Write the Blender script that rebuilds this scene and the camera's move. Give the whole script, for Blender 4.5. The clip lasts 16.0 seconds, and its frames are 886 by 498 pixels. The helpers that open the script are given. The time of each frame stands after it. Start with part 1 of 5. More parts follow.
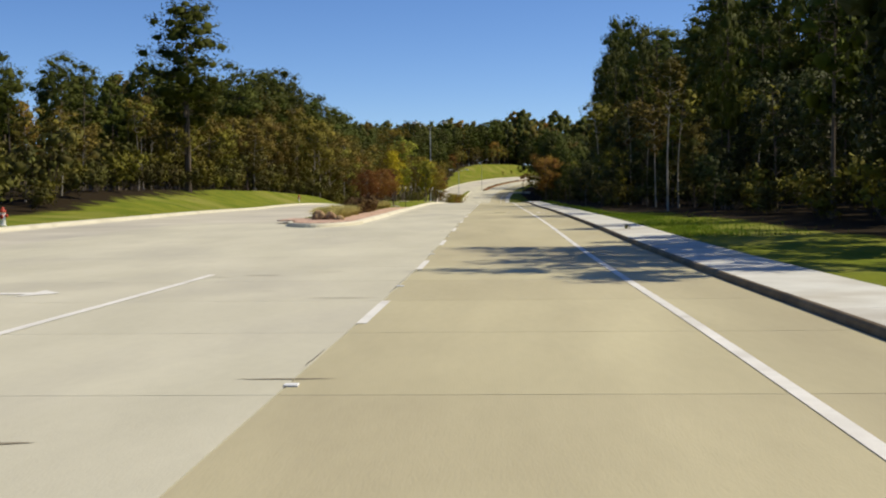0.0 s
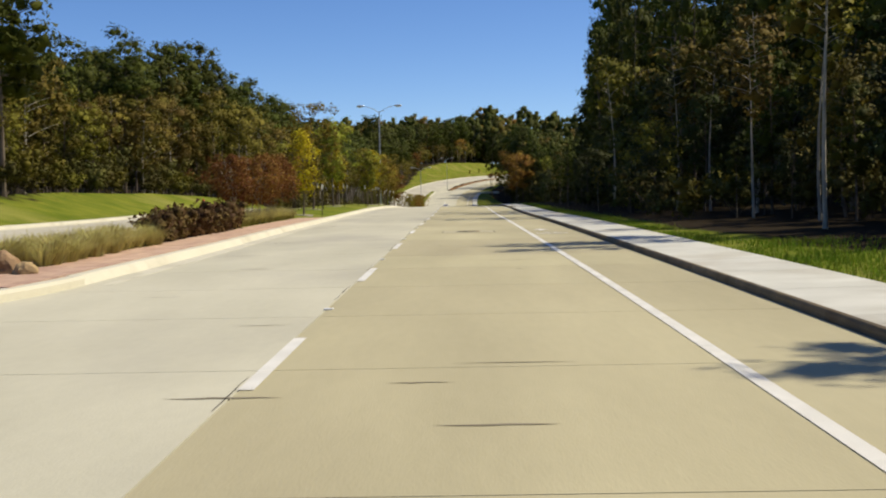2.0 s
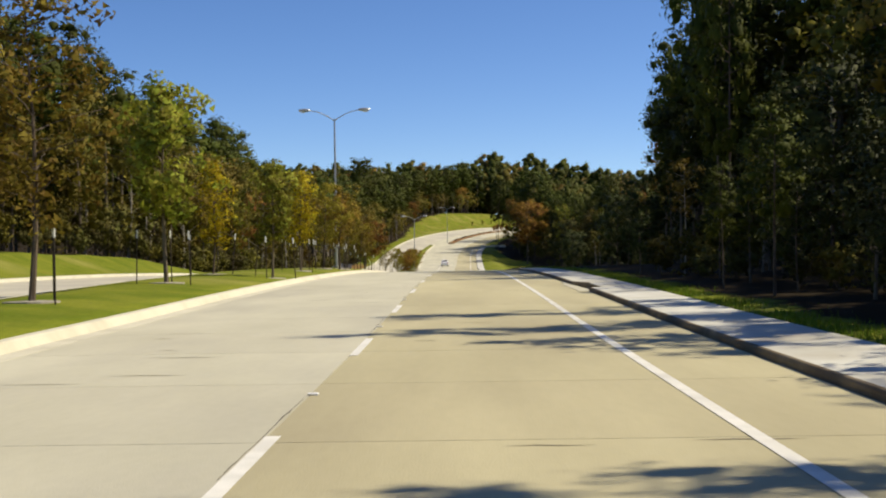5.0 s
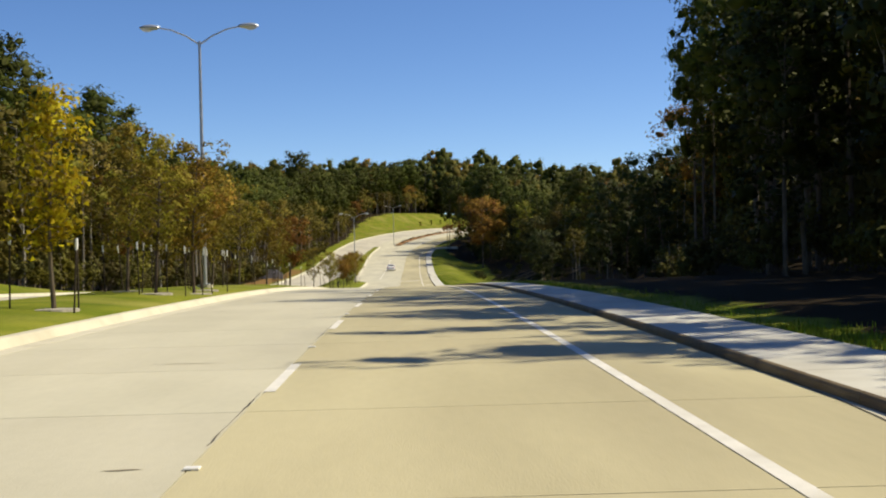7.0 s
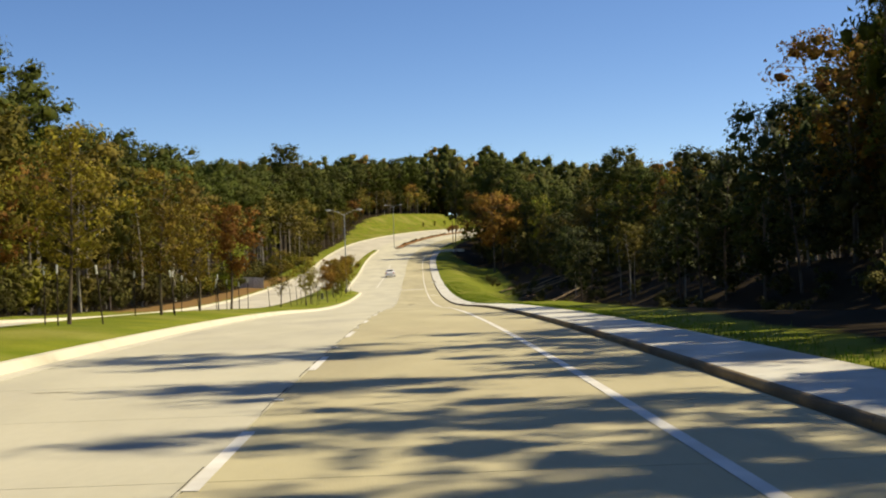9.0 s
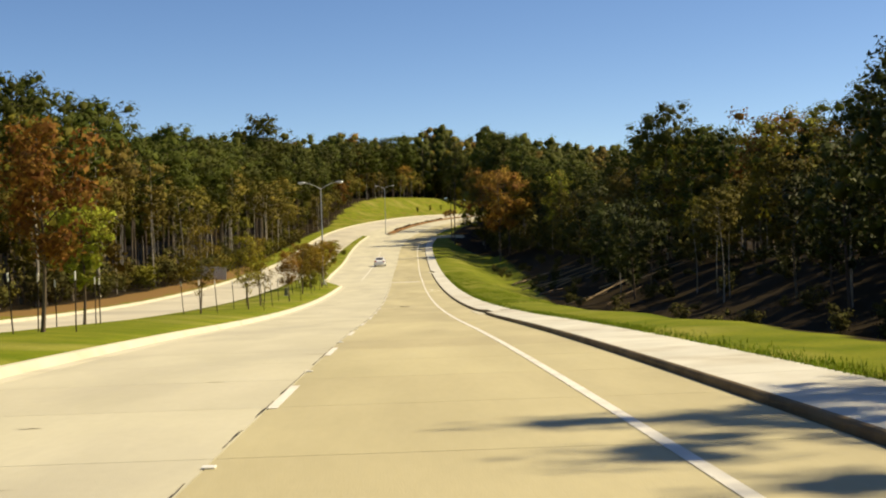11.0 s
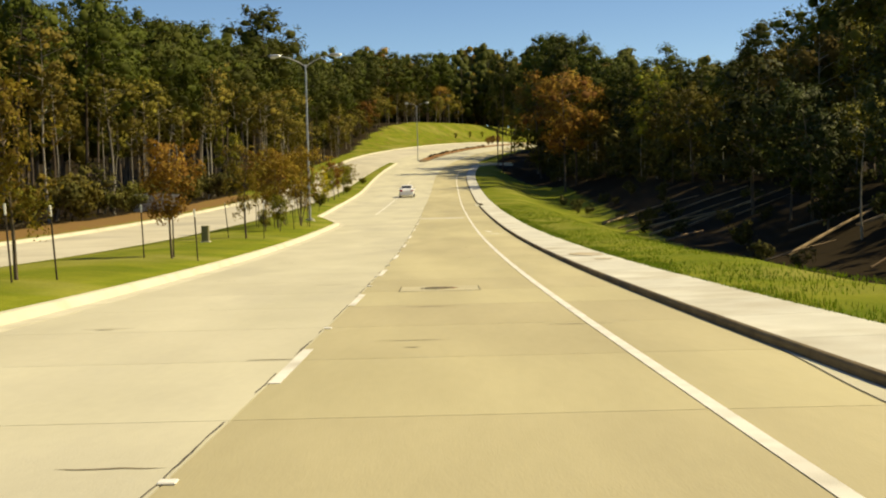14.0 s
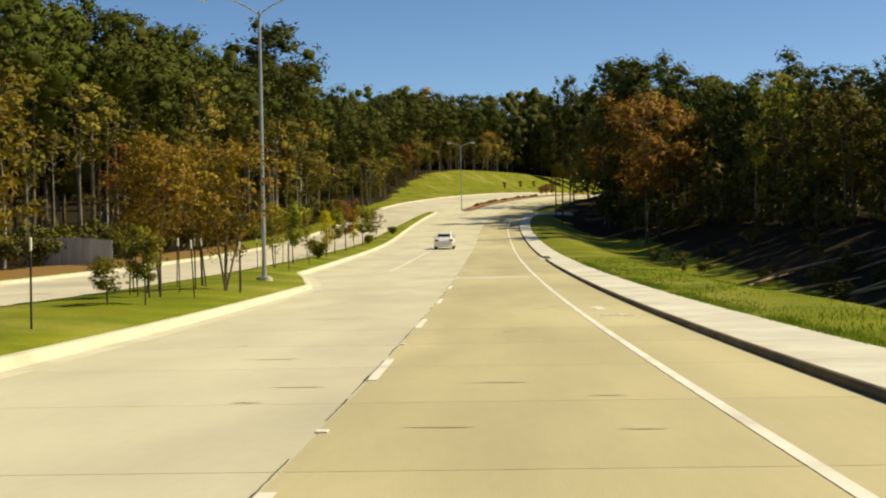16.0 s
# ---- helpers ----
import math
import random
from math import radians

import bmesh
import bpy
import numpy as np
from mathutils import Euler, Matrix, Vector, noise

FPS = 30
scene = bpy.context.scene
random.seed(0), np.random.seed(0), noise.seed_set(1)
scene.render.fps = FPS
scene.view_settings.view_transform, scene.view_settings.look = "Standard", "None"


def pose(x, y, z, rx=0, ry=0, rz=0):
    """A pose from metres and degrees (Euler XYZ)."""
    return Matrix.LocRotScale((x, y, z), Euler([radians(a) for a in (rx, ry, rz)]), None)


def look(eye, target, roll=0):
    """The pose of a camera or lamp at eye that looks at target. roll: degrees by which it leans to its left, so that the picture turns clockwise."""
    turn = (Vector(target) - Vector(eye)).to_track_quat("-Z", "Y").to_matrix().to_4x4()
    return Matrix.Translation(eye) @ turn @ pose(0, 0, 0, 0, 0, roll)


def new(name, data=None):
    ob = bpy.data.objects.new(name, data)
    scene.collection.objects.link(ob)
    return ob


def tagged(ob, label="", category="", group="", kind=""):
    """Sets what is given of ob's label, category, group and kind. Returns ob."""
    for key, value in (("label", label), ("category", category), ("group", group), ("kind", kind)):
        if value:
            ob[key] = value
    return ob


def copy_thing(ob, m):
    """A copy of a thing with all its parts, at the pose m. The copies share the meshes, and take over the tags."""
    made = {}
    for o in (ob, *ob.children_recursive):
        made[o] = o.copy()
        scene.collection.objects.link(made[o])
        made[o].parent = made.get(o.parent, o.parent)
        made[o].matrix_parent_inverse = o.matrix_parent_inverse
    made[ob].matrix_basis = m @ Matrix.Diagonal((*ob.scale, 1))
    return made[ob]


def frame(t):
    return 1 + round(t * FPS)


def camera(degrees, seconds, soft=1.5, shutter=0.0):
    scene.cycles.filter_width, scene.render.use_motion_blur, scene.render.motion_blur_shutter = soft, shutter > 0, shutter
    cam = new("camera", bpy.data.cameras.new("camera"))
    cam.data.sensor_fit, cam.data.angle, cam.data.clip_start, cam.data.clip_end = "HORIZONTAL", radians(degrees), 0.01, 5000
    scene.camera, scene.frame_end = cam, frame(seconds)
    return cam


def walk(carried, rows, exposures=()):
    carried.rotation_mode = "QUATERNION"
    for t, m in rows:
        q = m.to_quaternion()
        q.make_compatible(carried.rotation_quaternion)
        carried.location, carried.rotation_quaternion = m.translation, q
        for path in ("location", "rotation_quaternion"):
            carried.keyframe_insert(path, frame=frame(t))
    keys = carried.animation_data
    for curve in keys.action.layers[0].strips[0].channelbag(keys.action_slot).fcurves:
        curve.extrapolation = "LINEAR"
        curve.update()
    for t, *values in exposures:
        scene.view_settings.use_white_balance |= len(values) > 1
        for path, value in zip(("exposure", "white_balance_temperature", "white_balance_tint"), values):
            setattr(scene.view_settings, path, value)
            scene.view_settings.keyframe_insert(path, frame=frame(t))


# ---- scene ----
cam = camera(38.58, 16.0, soft=2.1)
# seconds, eye x y z, yaw, pitch, roll
PATH = [
    (0.0, 1.566, -16.872, 1.317, 2.516, -2.12, 0.55),
    (0.5, 1.566, -7.361, 1.394, 2.504, -2.14, 0.563),
    (1.0, 1.555, 1.599, 1.433, 1.947, -1.74, 0.443),
    (1.5, 1.61, 10.128, 1.49, 1.50, -1.82, 1.0),
    (2.0, 1.526, 18.728, 1.593, 1.01, -2.122, 1.092),
    (2.5, 1.56, 27.588, 1.722, 1.065, -2.548, 1.056),
    (3.0, 1.493, 37.007, 1.839, 1.19, -2.07, 0.908),
    (3.5, 1.455, 45.573, 1.932, 1.50, -0.866, 0.94),
    (3.7, 1.36, 48.922, 1.966, 1.40, -0.70, 0.915),
    (4.1, 1.336, 56.103, 2.038, 1.294, -0.28, 0.942),
    (6.5, 0.99, 97.784, 2.356, -0.423, 0.445, 1.131),
    (7.0, 0.994, 106.684, 2.461, -1.299, 0.31, 1.412),
    (7.5, 0.972, 115.597, 2.544, -1.729, 0.271, 1.427),
    (7.6, 0.95, 117.356, 2.557, -1.793, 0.231, 1.514),
    (8.0, 0.92, 124.252, 2.599, -1.82, 0.17, 1.557),
    (8.2, 0.946, 127.574, 2.611, -1.616, 0.251, 1.519),
    (8.5, 1.124, 132.786, 2.62, -1.269, 0.489, 1.626),
    (8.6, 0.997, 134.542, 2.62, -1.147, 0.49, 1.894),
    (10.9, 0.884, 174.972, 2.251, -1.347, -0.058, 1.93),
    (11.0, 0.817, 176.663, 2.22, -1.492, -0.075, 1.802),
    (11.3, 0.88, 181.676, 2.119, -1.65, -0.544, 1.79),
    (11.5, 0.813, 185.341, 2.04, -1.811, -0.755, 1.722),
    (12.0, 0.78, 194.742, 1.811, -1.875, -1.616, 1.754),
    (12.5, 0.71, 203.799, 1.558, -1.762, -2.196, 1.668),
    (12.6, 0.677, 205.501, 1.507, -1.753, -2.269, 1.276),
    (13.0, 0.68, 212.401, 1.287, -1.415, -2.661, 1.59),
    (13.2, 0.618, 215.893, 1.169, -1.263, -2.785, 1.504),
    (13.5, 0.615, 221.282, 0.977, -0.819, -2.895, 1.469),
    (13.9, 0.564, 228.525, 0.73, -0.117, -2.854, 1.352),
    (14.0, 0.524, 230.29, 0.673, 0.124, -2.841, 1.391),
    (14.5, 0.459, 239.042, 0.409, -0.282, -2.673, 1.431),
    (15.0, 0.373, 248.313, 0.164, 0.741, -1.836, 1.197),
    (15.5, 0.247, 258.172, -0.052, 1.613, -1.065, 1.218),
    (16.0, 0.181, 267.566, -0.214, 2.22, -0.171, 1.071),
]
walk(cam, [(t, pose(x, y, z, 90 + pitch, roll, yaw)) for t, x, y, z, yaw, pitch, roll in PATH],
     exposures=[(0.0, -0.03, 7000, 9), (2.0, 0.02, 7000, 9), (4.0, 0.10, 7200, 9), (7.5, 0.16, 7500, 7), (11.0, 0.29, 9100, 6), (13.5, 0.26, 9900, 2), (16.0, 0.20, 9200, 0)])

# ---- daylight ----
SUN_EL, SUN_AZ = radians(48), radians(78)
world = bpy.data.worlds.new("sky")
scene.world = world
world.use_nodes = True
wn = world.node_tree.nodes
sky = wn.new("ShaderNodeTexSky")
sky.sky_type, sky.sun_disc = "NISHITA", False
sky.sun_elevation, sky.sun_rotation = SUN_EL, SUN_AZ
sky.altitude, sky.air_density, sky.dust_density, sky.ozone_density = 300, 0.6, 0.3, 4.0
deep = wn.new("ShaderNodeHueSaturation")
deep.inputs["Saturation"].default_value, deep.inputs["Hue"].default_value = 1.18, 0.508
world.node_tree.links.new(sky.outputs[0], deep.inputs["Color"])
world.node_tree.links.new(deep.outputs[0], wn["Background"].inputs[0])
deep.inputs["Value"].default_value = 1.24
wn["Background"].inputs[1].default_value = 0.116
sun = new("sun", bpy.data.lights.new("sun", "SUN"))
sun.data.energy, sun.data.angle, sun.data.color = 4.9, radians(0.6), (1.0, 0.93, 0.80)
SUN_TO = Vector((math.sin(SUN_AZ) * math.cos(SUN_EL), math.cos(SUN_AZ) * math.cos(SUN_EL), math.sin(SUN_EL)))
sun.matrix_world = look(SUN_TO * 200, (0, 0, 0))

# ---- materials ----
MATS = {}


def material(name, dark, light, scale=3.0, rough=0.9, bump=0.0, bump_scale=30.0, vary=0.0, island=0.0, fine=0.0, metal=0.0,
             stain=None, stain_scale=0.3, through_light=0.0, stretch=(1, 1, 1), gloss=0.25):
    """A surface with colour in two scales of noise, grain, relief and, where given, stains and variation from piece to piece."""
    m = bpy.data.materials.new(name)
    m.use_nodes = True
    n, l = m.node_tree.nodes, m.node_tree.links
    b = n["Principled BSDF"]
    b.inputs["Roughness"].default_value, b.inputs["Metallic"].default_value = rough, metal
    b.inputs["Specular IOR Level"].default_value = gloss if not through_light else 0.12
    co = n.new("ShaderNodeTexCoord")
    mp = n.new("ShaderNodeMapping")
    mp.inputs["Scale"].default_value = stretch
    l.new(co.outputs["Object"], mp.inputs["Vector"])

    def noise_of(size, detail=4.0):
        t = n.new("ShaderNodeTexNoise")
        t.inputs["Scale"].default_value, t.inputs["Detail"].default_value = size, detail
        l.new(mp.outputs[0], t.inputs["Vector"])
        return t.outputs["Fac"]

    def mixed(fac, a, c, kind="MIX"):
        x = n.new("ShaderNodeMix")
        x.data_type, x.blend_type = "RGBA", kind
        for slot, v in ((0, fac), (6, a), (7, c)):
            if isinstance(v, (int, float)):
                x.inputs[slot].default_value = v
            elif isinstance(v, tuple):
                x.inputs[slot].default_value = (*v, 1)
            else:
                l.new(v, x.inputs[slot])
        return x.outputs[2]

    def ramp(fac, lo, hi):
        r = n.new("ShaderNodeMapRange")
        r.inputs[1].default_value, r.inputs[2].default_value = lo, hi
        l.new(fac, r.inputs[0])
        return r.outputs[0]

    col = mixed(ramp(noise_of(scale), 0.3, 0.7), dark, light)
    if stain:
        col = mixed(ramp(noise_of(stain_scale, 6.0), 0.5, 0.72), col, stain)
    if fine:
        g = noise_of(scale * 23, 2.0)
        gm = n.new("ShaderNodeMath")
        gm.operation, gm.inputs[1].default_value, gm.inputs[2].default_value = "MULTIPLY_ADD", 2 * fine, 1 - fine
        l.new(g, gm.inputs[0])
        vg = n.new("ShaderNodeVectorMath")
        vg.operation = "SCALE"
        l.new(col, vg.inputs[0])
        l.new(gm.outputs[0], vg.inputs["Scale"])
        col = vg.outputs[0]
    for amount, node, out in ((vary, "ShaderNodeObjectInfo", "Random"), (island, "ShaderNodeNewGeometry", "Random Per Island")):
        if amount:
            o = n.new(node)
            hs = n.new("ShaderNodeHueSaturation")
            for slot, k in (("Value", amount), ("Hue", amount * 0.06)):
                mr = n.new("ShaderNodeMapRange")
                mid = 1.0 if slot == "Value" else 0.5
                mr.inputs[3].default_value, mr.inputs[4].default_value = mid - k, mid + k
                l.new(o.outputs[out], mr.inputs[0])
                l.new(mr.outputs[0], hs.inputs[slot])
            l.new(col, hs.inputs["Color"])
            col = hs.outputs[0]
    l.new(col, b.inputs["Base Color"])
    if bump:
        bp = n.new("ShaderNodeBump")
        bp.inputs["Strength"].default_value, bp.inputs["Distance"].default_value = bump, 0.02
        l.new(noise_of(bump_scale), bp.inputs["Height"])
        l.new(bp.outputs[0], b.inputs["Normal"])
    if through_light:
        t = n.new("ShaderNodeBsdfTranslucent")
        l.new(col, t.inputs["Color"])
        ms = n.new("ShaderNodeMixShader")
        ms.inputs[0].default_value = through_light
        l.new(b.outputs[0], ms.inputs[1])
        l.new(t.outputs[0], ms.inputs[2])
        l.new(ms.outputs[0], n["Material Output"].inputs["Surface"])
    MATS[name] = m
    return m


CONC_L = material("pale_concrete", (0.47, 0.45, 0.34), (0.565, 0.54, 0.415), 0.5, 0.85, 0.12, 60, 0.03, 0, 0.05, stain=(0.43, 0.41, 0.325), stain_scale=0.35, stretch=(1, 0.35, 1))
CONC_R = material("tan_concrete", (0.40, 0.360, 0.225), (0.505, 0.458, 0.288), 0.5, 0.85, 0.12, 60, 0.05, 0, 0.05, stain=(0.37, 0.33, 0.21), stain_scale=0.3, stretch=(1, 0.2, 1))
PANEL = material("panel_concrete", (0.42, 0.385, 0.26), (0.52, 0.475, 0.325), 0.8, 0.85, 0.12, 60, 0.03, 0, 0.05)
CONC_FAR = material("far_concrete", (0.46, 0.43, 0.34), (0.56, 0.53, 0.43), 0.3, 0.85, 0.2, 40, 0, 0, 0.05, stain=(0.38, 0.36, 0.3), stain_scale=0.1)
KERB = material("kerb_concrete", (0.57, 0.54, 0.42), (0.62, 0.59, 0.465), 0.6, 0.85, 0.3, 50, 0.04, 0, 0.06, stain=(0.49, 0.46, 0.35), stain_scale=0.8)
# Stained kerb colour, darkened further for a face turned from the sun.
KERB_FACE = material("stained_shaded_kerb", (0.145, 0.105, 0.058), (0.24, 0.185, 0.11), 1.5, 0.9, 0.3, 50, 0.08, 0, 0.1, stain=(0.10, 0.085, 0.06), stain_scale=0.6)
WALK = material("sidewalk_concrete", (0.52, 0.515, 0.45), (0.64, 0.635, 0.565), 0.9, 0.85, 0.25, 60, 0.05, 0, 0.05, stain=(0.44, 0.41, 0.33), stain_scale=0.5)
JOINT = material("joint_filler", (0.03, 0.028, 0.025), (0.10, 0.09, 0.075), 2.0, 0.9)
CRACK = material("crack_stain", (0.17, 0.145, 0.10), (0.27, 0.24, 0.17), 4.0, 0.9)
PAINT = material("white_road_paint", (0.66, 0.65, 0.58), (0.82, 0.80, 0.73), 3.0, 0.6, 0.15, 80, 0, 0, 0.06, stain=(0.55, 0.53, 0.46), stain_scale=1.5)
BRICK = material("red_paver", (0.45, 0.295, 0.215), (0.54, 0.37, 0.275), 1.5, 0.9, 0.3, 60, 0.12, 0.12, 0.08)
GRASS = material("mown_grass", (0.098, 0.135, 0.012), (0.190, 0.205, 0.026), 0.5, 0.95, 0.5, 25, 0, 0, 0.35, stain=(0.25, 0.24, 0.06), stain_scale=0.16)
BLADE = material("grass_blade", (0.09, 0.16, 0.012), (0.20, 0.265, 0.026), 0.7, 0.8, 0, 30, 0, 0.35, 0, through_light=0.35)
STRAWGRASS = material("dry_ornamental_grass", (0.40, 0.36, 0.11), (0.62, 0.56, 0.24), 1.5, 0.85, 0, 30, 0.1, 0.3, 0, through_light=0.3)
LITTER = material("pine_straw", (0.20, 0.095, 0.035), (0.34, 0.17, 0.06), 1.0, 0.95, 0.8, 20, 0, 0, 0.25)
BARK = material("grey_bark", (0.08, 0.06, 0.042), (0.19, 0.15, 0.11), 3.0, 0.95, 1.0, 12, 0.25, 0, 0.35, stain=(0.03, 0.024, 0.018), stain_scale=2.2, stretch=(1, 1, 0.25))
PALE_BARK = material("pale_bark", (0.22, 0.195, 0.155), (0.40, 0.36, 0.29), 2.5, 0.9, 0.5, 14, 0.2, 0, 0.15, stretch=(1, 1, 0.4))
BAREWOOD = material("bare_fallen_wood", (0.22, 0.16, 0.09), (0.42, 0.31, 0.19), 2.0, 0.9, 0.5, 14, 0.2, 0, 0.15, stretch=(1, 1, 0.4))
STEEL = material("galvanised_steel", (0.42, 0.44, 0.45), (0.55, 0.57, 0.58), 4.0, 0.45, 0.05, 60, 0, 0, 0, metal=0.6)
IRON = material("cast_iron", (0.24, 0.22, 0.15), (0.42, 0.39, 0.27), 7.0, 0.75, 0.6, 90, 0, 0, 0.2, metal=0.2, stain=(0.30, 0.15, 0.08), stain_scale=5.0)
STAKE = material("dark_stake", (0.03, 0.022, 0.016), (0.07, 0.055, 0.04), 6.0, 0.85)
DIRT = material("washed_soil", (0.42, 0.355, 0.25), (0.51, 0.45, 0.345), 3.0, 0.95, 0.3, 30, 0, 0, 0.15)
MULCH = material("grey_mulch", (0.24, 0.22, 0.17), (0.42, 0.39, 0.32), 6.0, 0.95, 0.8, 25, 0.1, 0, 0.3)
CAPWHITE = material("white_cap", (0.7, 0.7, 0.66), (0.8, 0.8, 0.77), 8.0, 0.5)
ROCK = material("tan_rock", (0.24, 0.15, 0.07), (0.46, 0.33, 0.18), 2.5, 0.9, 0.9, 9, 0.15, 0, 0.2, stain=(0.12, 0.07, 0.04), stain_scale=1.8)
CARWHITE = material("white_car_paint", (0.84, 0.84, 0.84), (0.88, 0.88, 0.88), 3.0, 0.25, gloss=0.5)
GLASS = material("dark_glass", (0.015, 0.017, 0.02), (0.03, 0.032, 0.036), 2.0, 0.05, gloss=0.5)
RUBBER = material("black_rubber", (0.015, 0.015, 0.015), (0.035, 0.035, 0.035), 9.0, 0.85)
REDLENS = material("red_lens", (0.30, 0.01, 0.01), (0.42, 0.02, 0.015), 4.0, 0.25)
REDPAINT = material("red_paint", (0.36, 0.04, 0.02), (0.5, 0.07, 0.035), 5.0, 0.5)
BOXGREEN = material("tan_green_metal", (0.20, 0.19, 0.10), (0.27, 0.25, 0.14), 3.0, 0.6, 0.1, 40)
FENCE = material("weathered_fence_wood", (0.38, 0.38, 0.37), (0.55, 0.55, 0.54), 2.0, 0.9, 0.4, 20, 0.15, 0, 0.1, stretch=(1, 1, 0.2))
LENS = material("lamp_glass", (0.6, 0.62, 0.62), (0.75, 0.77, 0.77), 4.0, 0.2)


def ground_cover():
    """Grass that gives way to pine straw and to shade-darkened forest floor where the ground is marked so."""
    m = GRASS.copy()
    m.name = "ground_cover"
    m.node_tree.nodes["Principled BSDF"].inputs["Specular IOR Level"].default_value = 0.05
    n, l = m.node_tree.nodes, m.node_tree.links
    b = n["Principled BSDF"]
    col = b.inputs["Base Color"].links[0].from_socket
    co = n.new("ShaderNodeTexCoord")

    def noise_at(size, detail):
        t = n.new("ShaderNodeTexNoise")
        t.inputs["Scale"].default_value, t.inputs["Detail"].default_value = size, detail
        l.new(co.outputs["Object"], t.inputs["Vector"])
        return t.outputs["Fac"]

    # The woods floor is near black: the trees' shade is put into its brown.
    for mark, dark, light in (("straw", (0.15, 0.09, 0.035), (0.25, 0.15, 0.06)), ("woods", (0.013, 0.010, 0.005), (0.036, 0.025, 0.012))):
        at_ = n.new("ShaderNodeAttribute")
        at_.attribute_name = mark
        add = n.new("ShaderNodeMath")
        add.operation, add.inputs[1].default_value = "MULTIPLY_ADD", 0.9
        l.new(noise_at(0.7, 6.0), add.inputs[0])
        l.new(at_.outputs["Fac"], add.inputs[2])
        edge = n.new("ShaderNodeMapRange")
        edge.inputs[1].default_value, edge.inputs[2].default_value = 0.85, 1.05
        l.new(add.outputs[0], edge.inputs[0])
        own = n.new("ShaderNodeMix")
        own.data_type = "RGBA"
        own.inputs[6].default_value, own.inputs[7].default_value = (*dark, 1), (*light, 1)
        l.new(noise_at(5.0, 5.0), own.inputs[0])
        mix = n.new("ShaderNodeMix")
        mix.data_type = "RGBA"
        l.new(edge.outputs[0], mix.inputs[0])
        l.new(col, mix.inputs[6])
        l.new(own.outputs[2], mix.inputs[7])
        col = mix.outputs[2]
    l.new(col, b.inputs["Base Color"])
    return m


GROUND = ground_cover()
LEAVES = {
    "pine": material("pine_needles", (0.029, 0.041, 0.004), (0.084, 0.093, 0.010), 0.6, 0.7, 0, 30, 0.25, 0.10, 0, through_light=0.12),
    "oak": material("oak_leaves", (0.074, 0.068, 0.008), (0.172, 0.146, 0.020), 0.5, 0.7, 0, 30, 0.3, 0.10, 0, through_light=0.13),
    "olive": material("fading_leaves", (0.098, 0.078, 0.013), (0.210, 0.160, 0.030), 0.5, 0.75, 0, 30, 0.3, 0.10, 0, through_light=0.13),
    "rust": material("russet_leaves", (0.20, 0.105, 0.020), (0.33, 0.185, 0.036), 0.6, 0.75, 0, 30, 0.25, 0.3, 0, through_light=0.3),
    "brown": material("dull_brown_leaves", (0.132, 0.074, 0.013), (0.27, 0.16, 0.027), 0.6, 0.75, 0, 30, 0.25, 0.3, 0, through_light=0.25),
    "fading": material("sapling_olive_leaves", (0.135, 0.105, 0.014), (0.28, 0.215, 0.032), 0.6, 0.75, 0, 30, 0.3, 0.3, 0, through_light=0.25),
    "gold": material("yellow_leaves", (0.36, 0.28, 0.012), (0.55, 0.46, 0.03), 0.8, 0.7, 0, 30, 0.15, 0.35, 0, through_light=0.4),
    "myrtle": material("red_brown_leaves", (0.135, 0.056, 0.016), (0.23, 0.105, 0.028), 0.8, 0.75, 0, 30, 0.2, 0.45, 0, through_light=0.3),
    "young": material("young_tree_leaves", (0.14, 0.155, 0.018), (0.30, 0.275, 0.04), 0.8, 0.7, 0, 30, 0.3, 0.5, 0, through_light=0.35),
    "hedge": material("plum_hedge_leaves", (0.075, 0.045, 0.018), (0.15, 0.09, 0.038), 1.0, 0.7, 0, 30, 0.2, 0.5, 0, through_light=0.2),
    # Leaf green darkened to stand in for the shade of the right-hand woods.
    "shade_dark": material("shade_darkened_leaves", (0.022, 0.030, 0.006), (0.060, 0.070, 0.014), 0.6, 0.6, 0, 30, 0.25, 0.15, 0, through_light=0.08),
    "brush": material("brush_leaves", (0.05, 0.052, 0.012), (0.13, 0.11, 0.03), 0.5, 0.8, 0, 30, 0.3, 0.25, 0, through_light=0.12),
}

# ---- the lie of the land ----
KNOT = np.arange(-40, 721, 20.0)
BEND = [0.74, 0.78, 0.64, -0.23, 0.29, -0.25, 0.12, 0.12, -0.28, 0.14, 0.01, -0.02, 0.24, -0.24, 0.08, -0.12, 0.11, -0.16, 0.04, -0.03,
        -0.29, -0.05, 0.15, -0.08, -1.2, -2.2, -2.6, -2.6, -2.6, -2.6, -2.6, -2.0, -1.0, 0, 0, 0, 0, 0, 0]
GRADE = [1.7, 1.17, 0.3, 1.53, 1.08, 0.95, 0.42, 1.28, 0.66, -0.28, -1.1, -2.03, -2.81, -3.61, -2.82, -1.89, -0.88, 0.13, 0.9, 1.55,
         2.04, 2.6, 3.5, 5.0, 6.0, 7.0, 7.5, 7.5, 7.0, 6.5, 6.0, 4.6, 3.4, 2.2, 1, 0, 0, 0, 0]
RUN = np.arange(-40, 720.01, 0.5)
_psi = np.cumsum(np.interp(RUN, KNOT, BEND)) * 0.0005
_psi -= np.interp(0, RUN, _psi)
_x = np.cumsum(-np.tan(_psi)) * 0.5
_z = np.cumsum(np.interp(RUN, KNOT, GRADE)) * 0.005
_x -= np.interp(0, RUN, _x)
_z -= np.interp(0, RUN, _z)


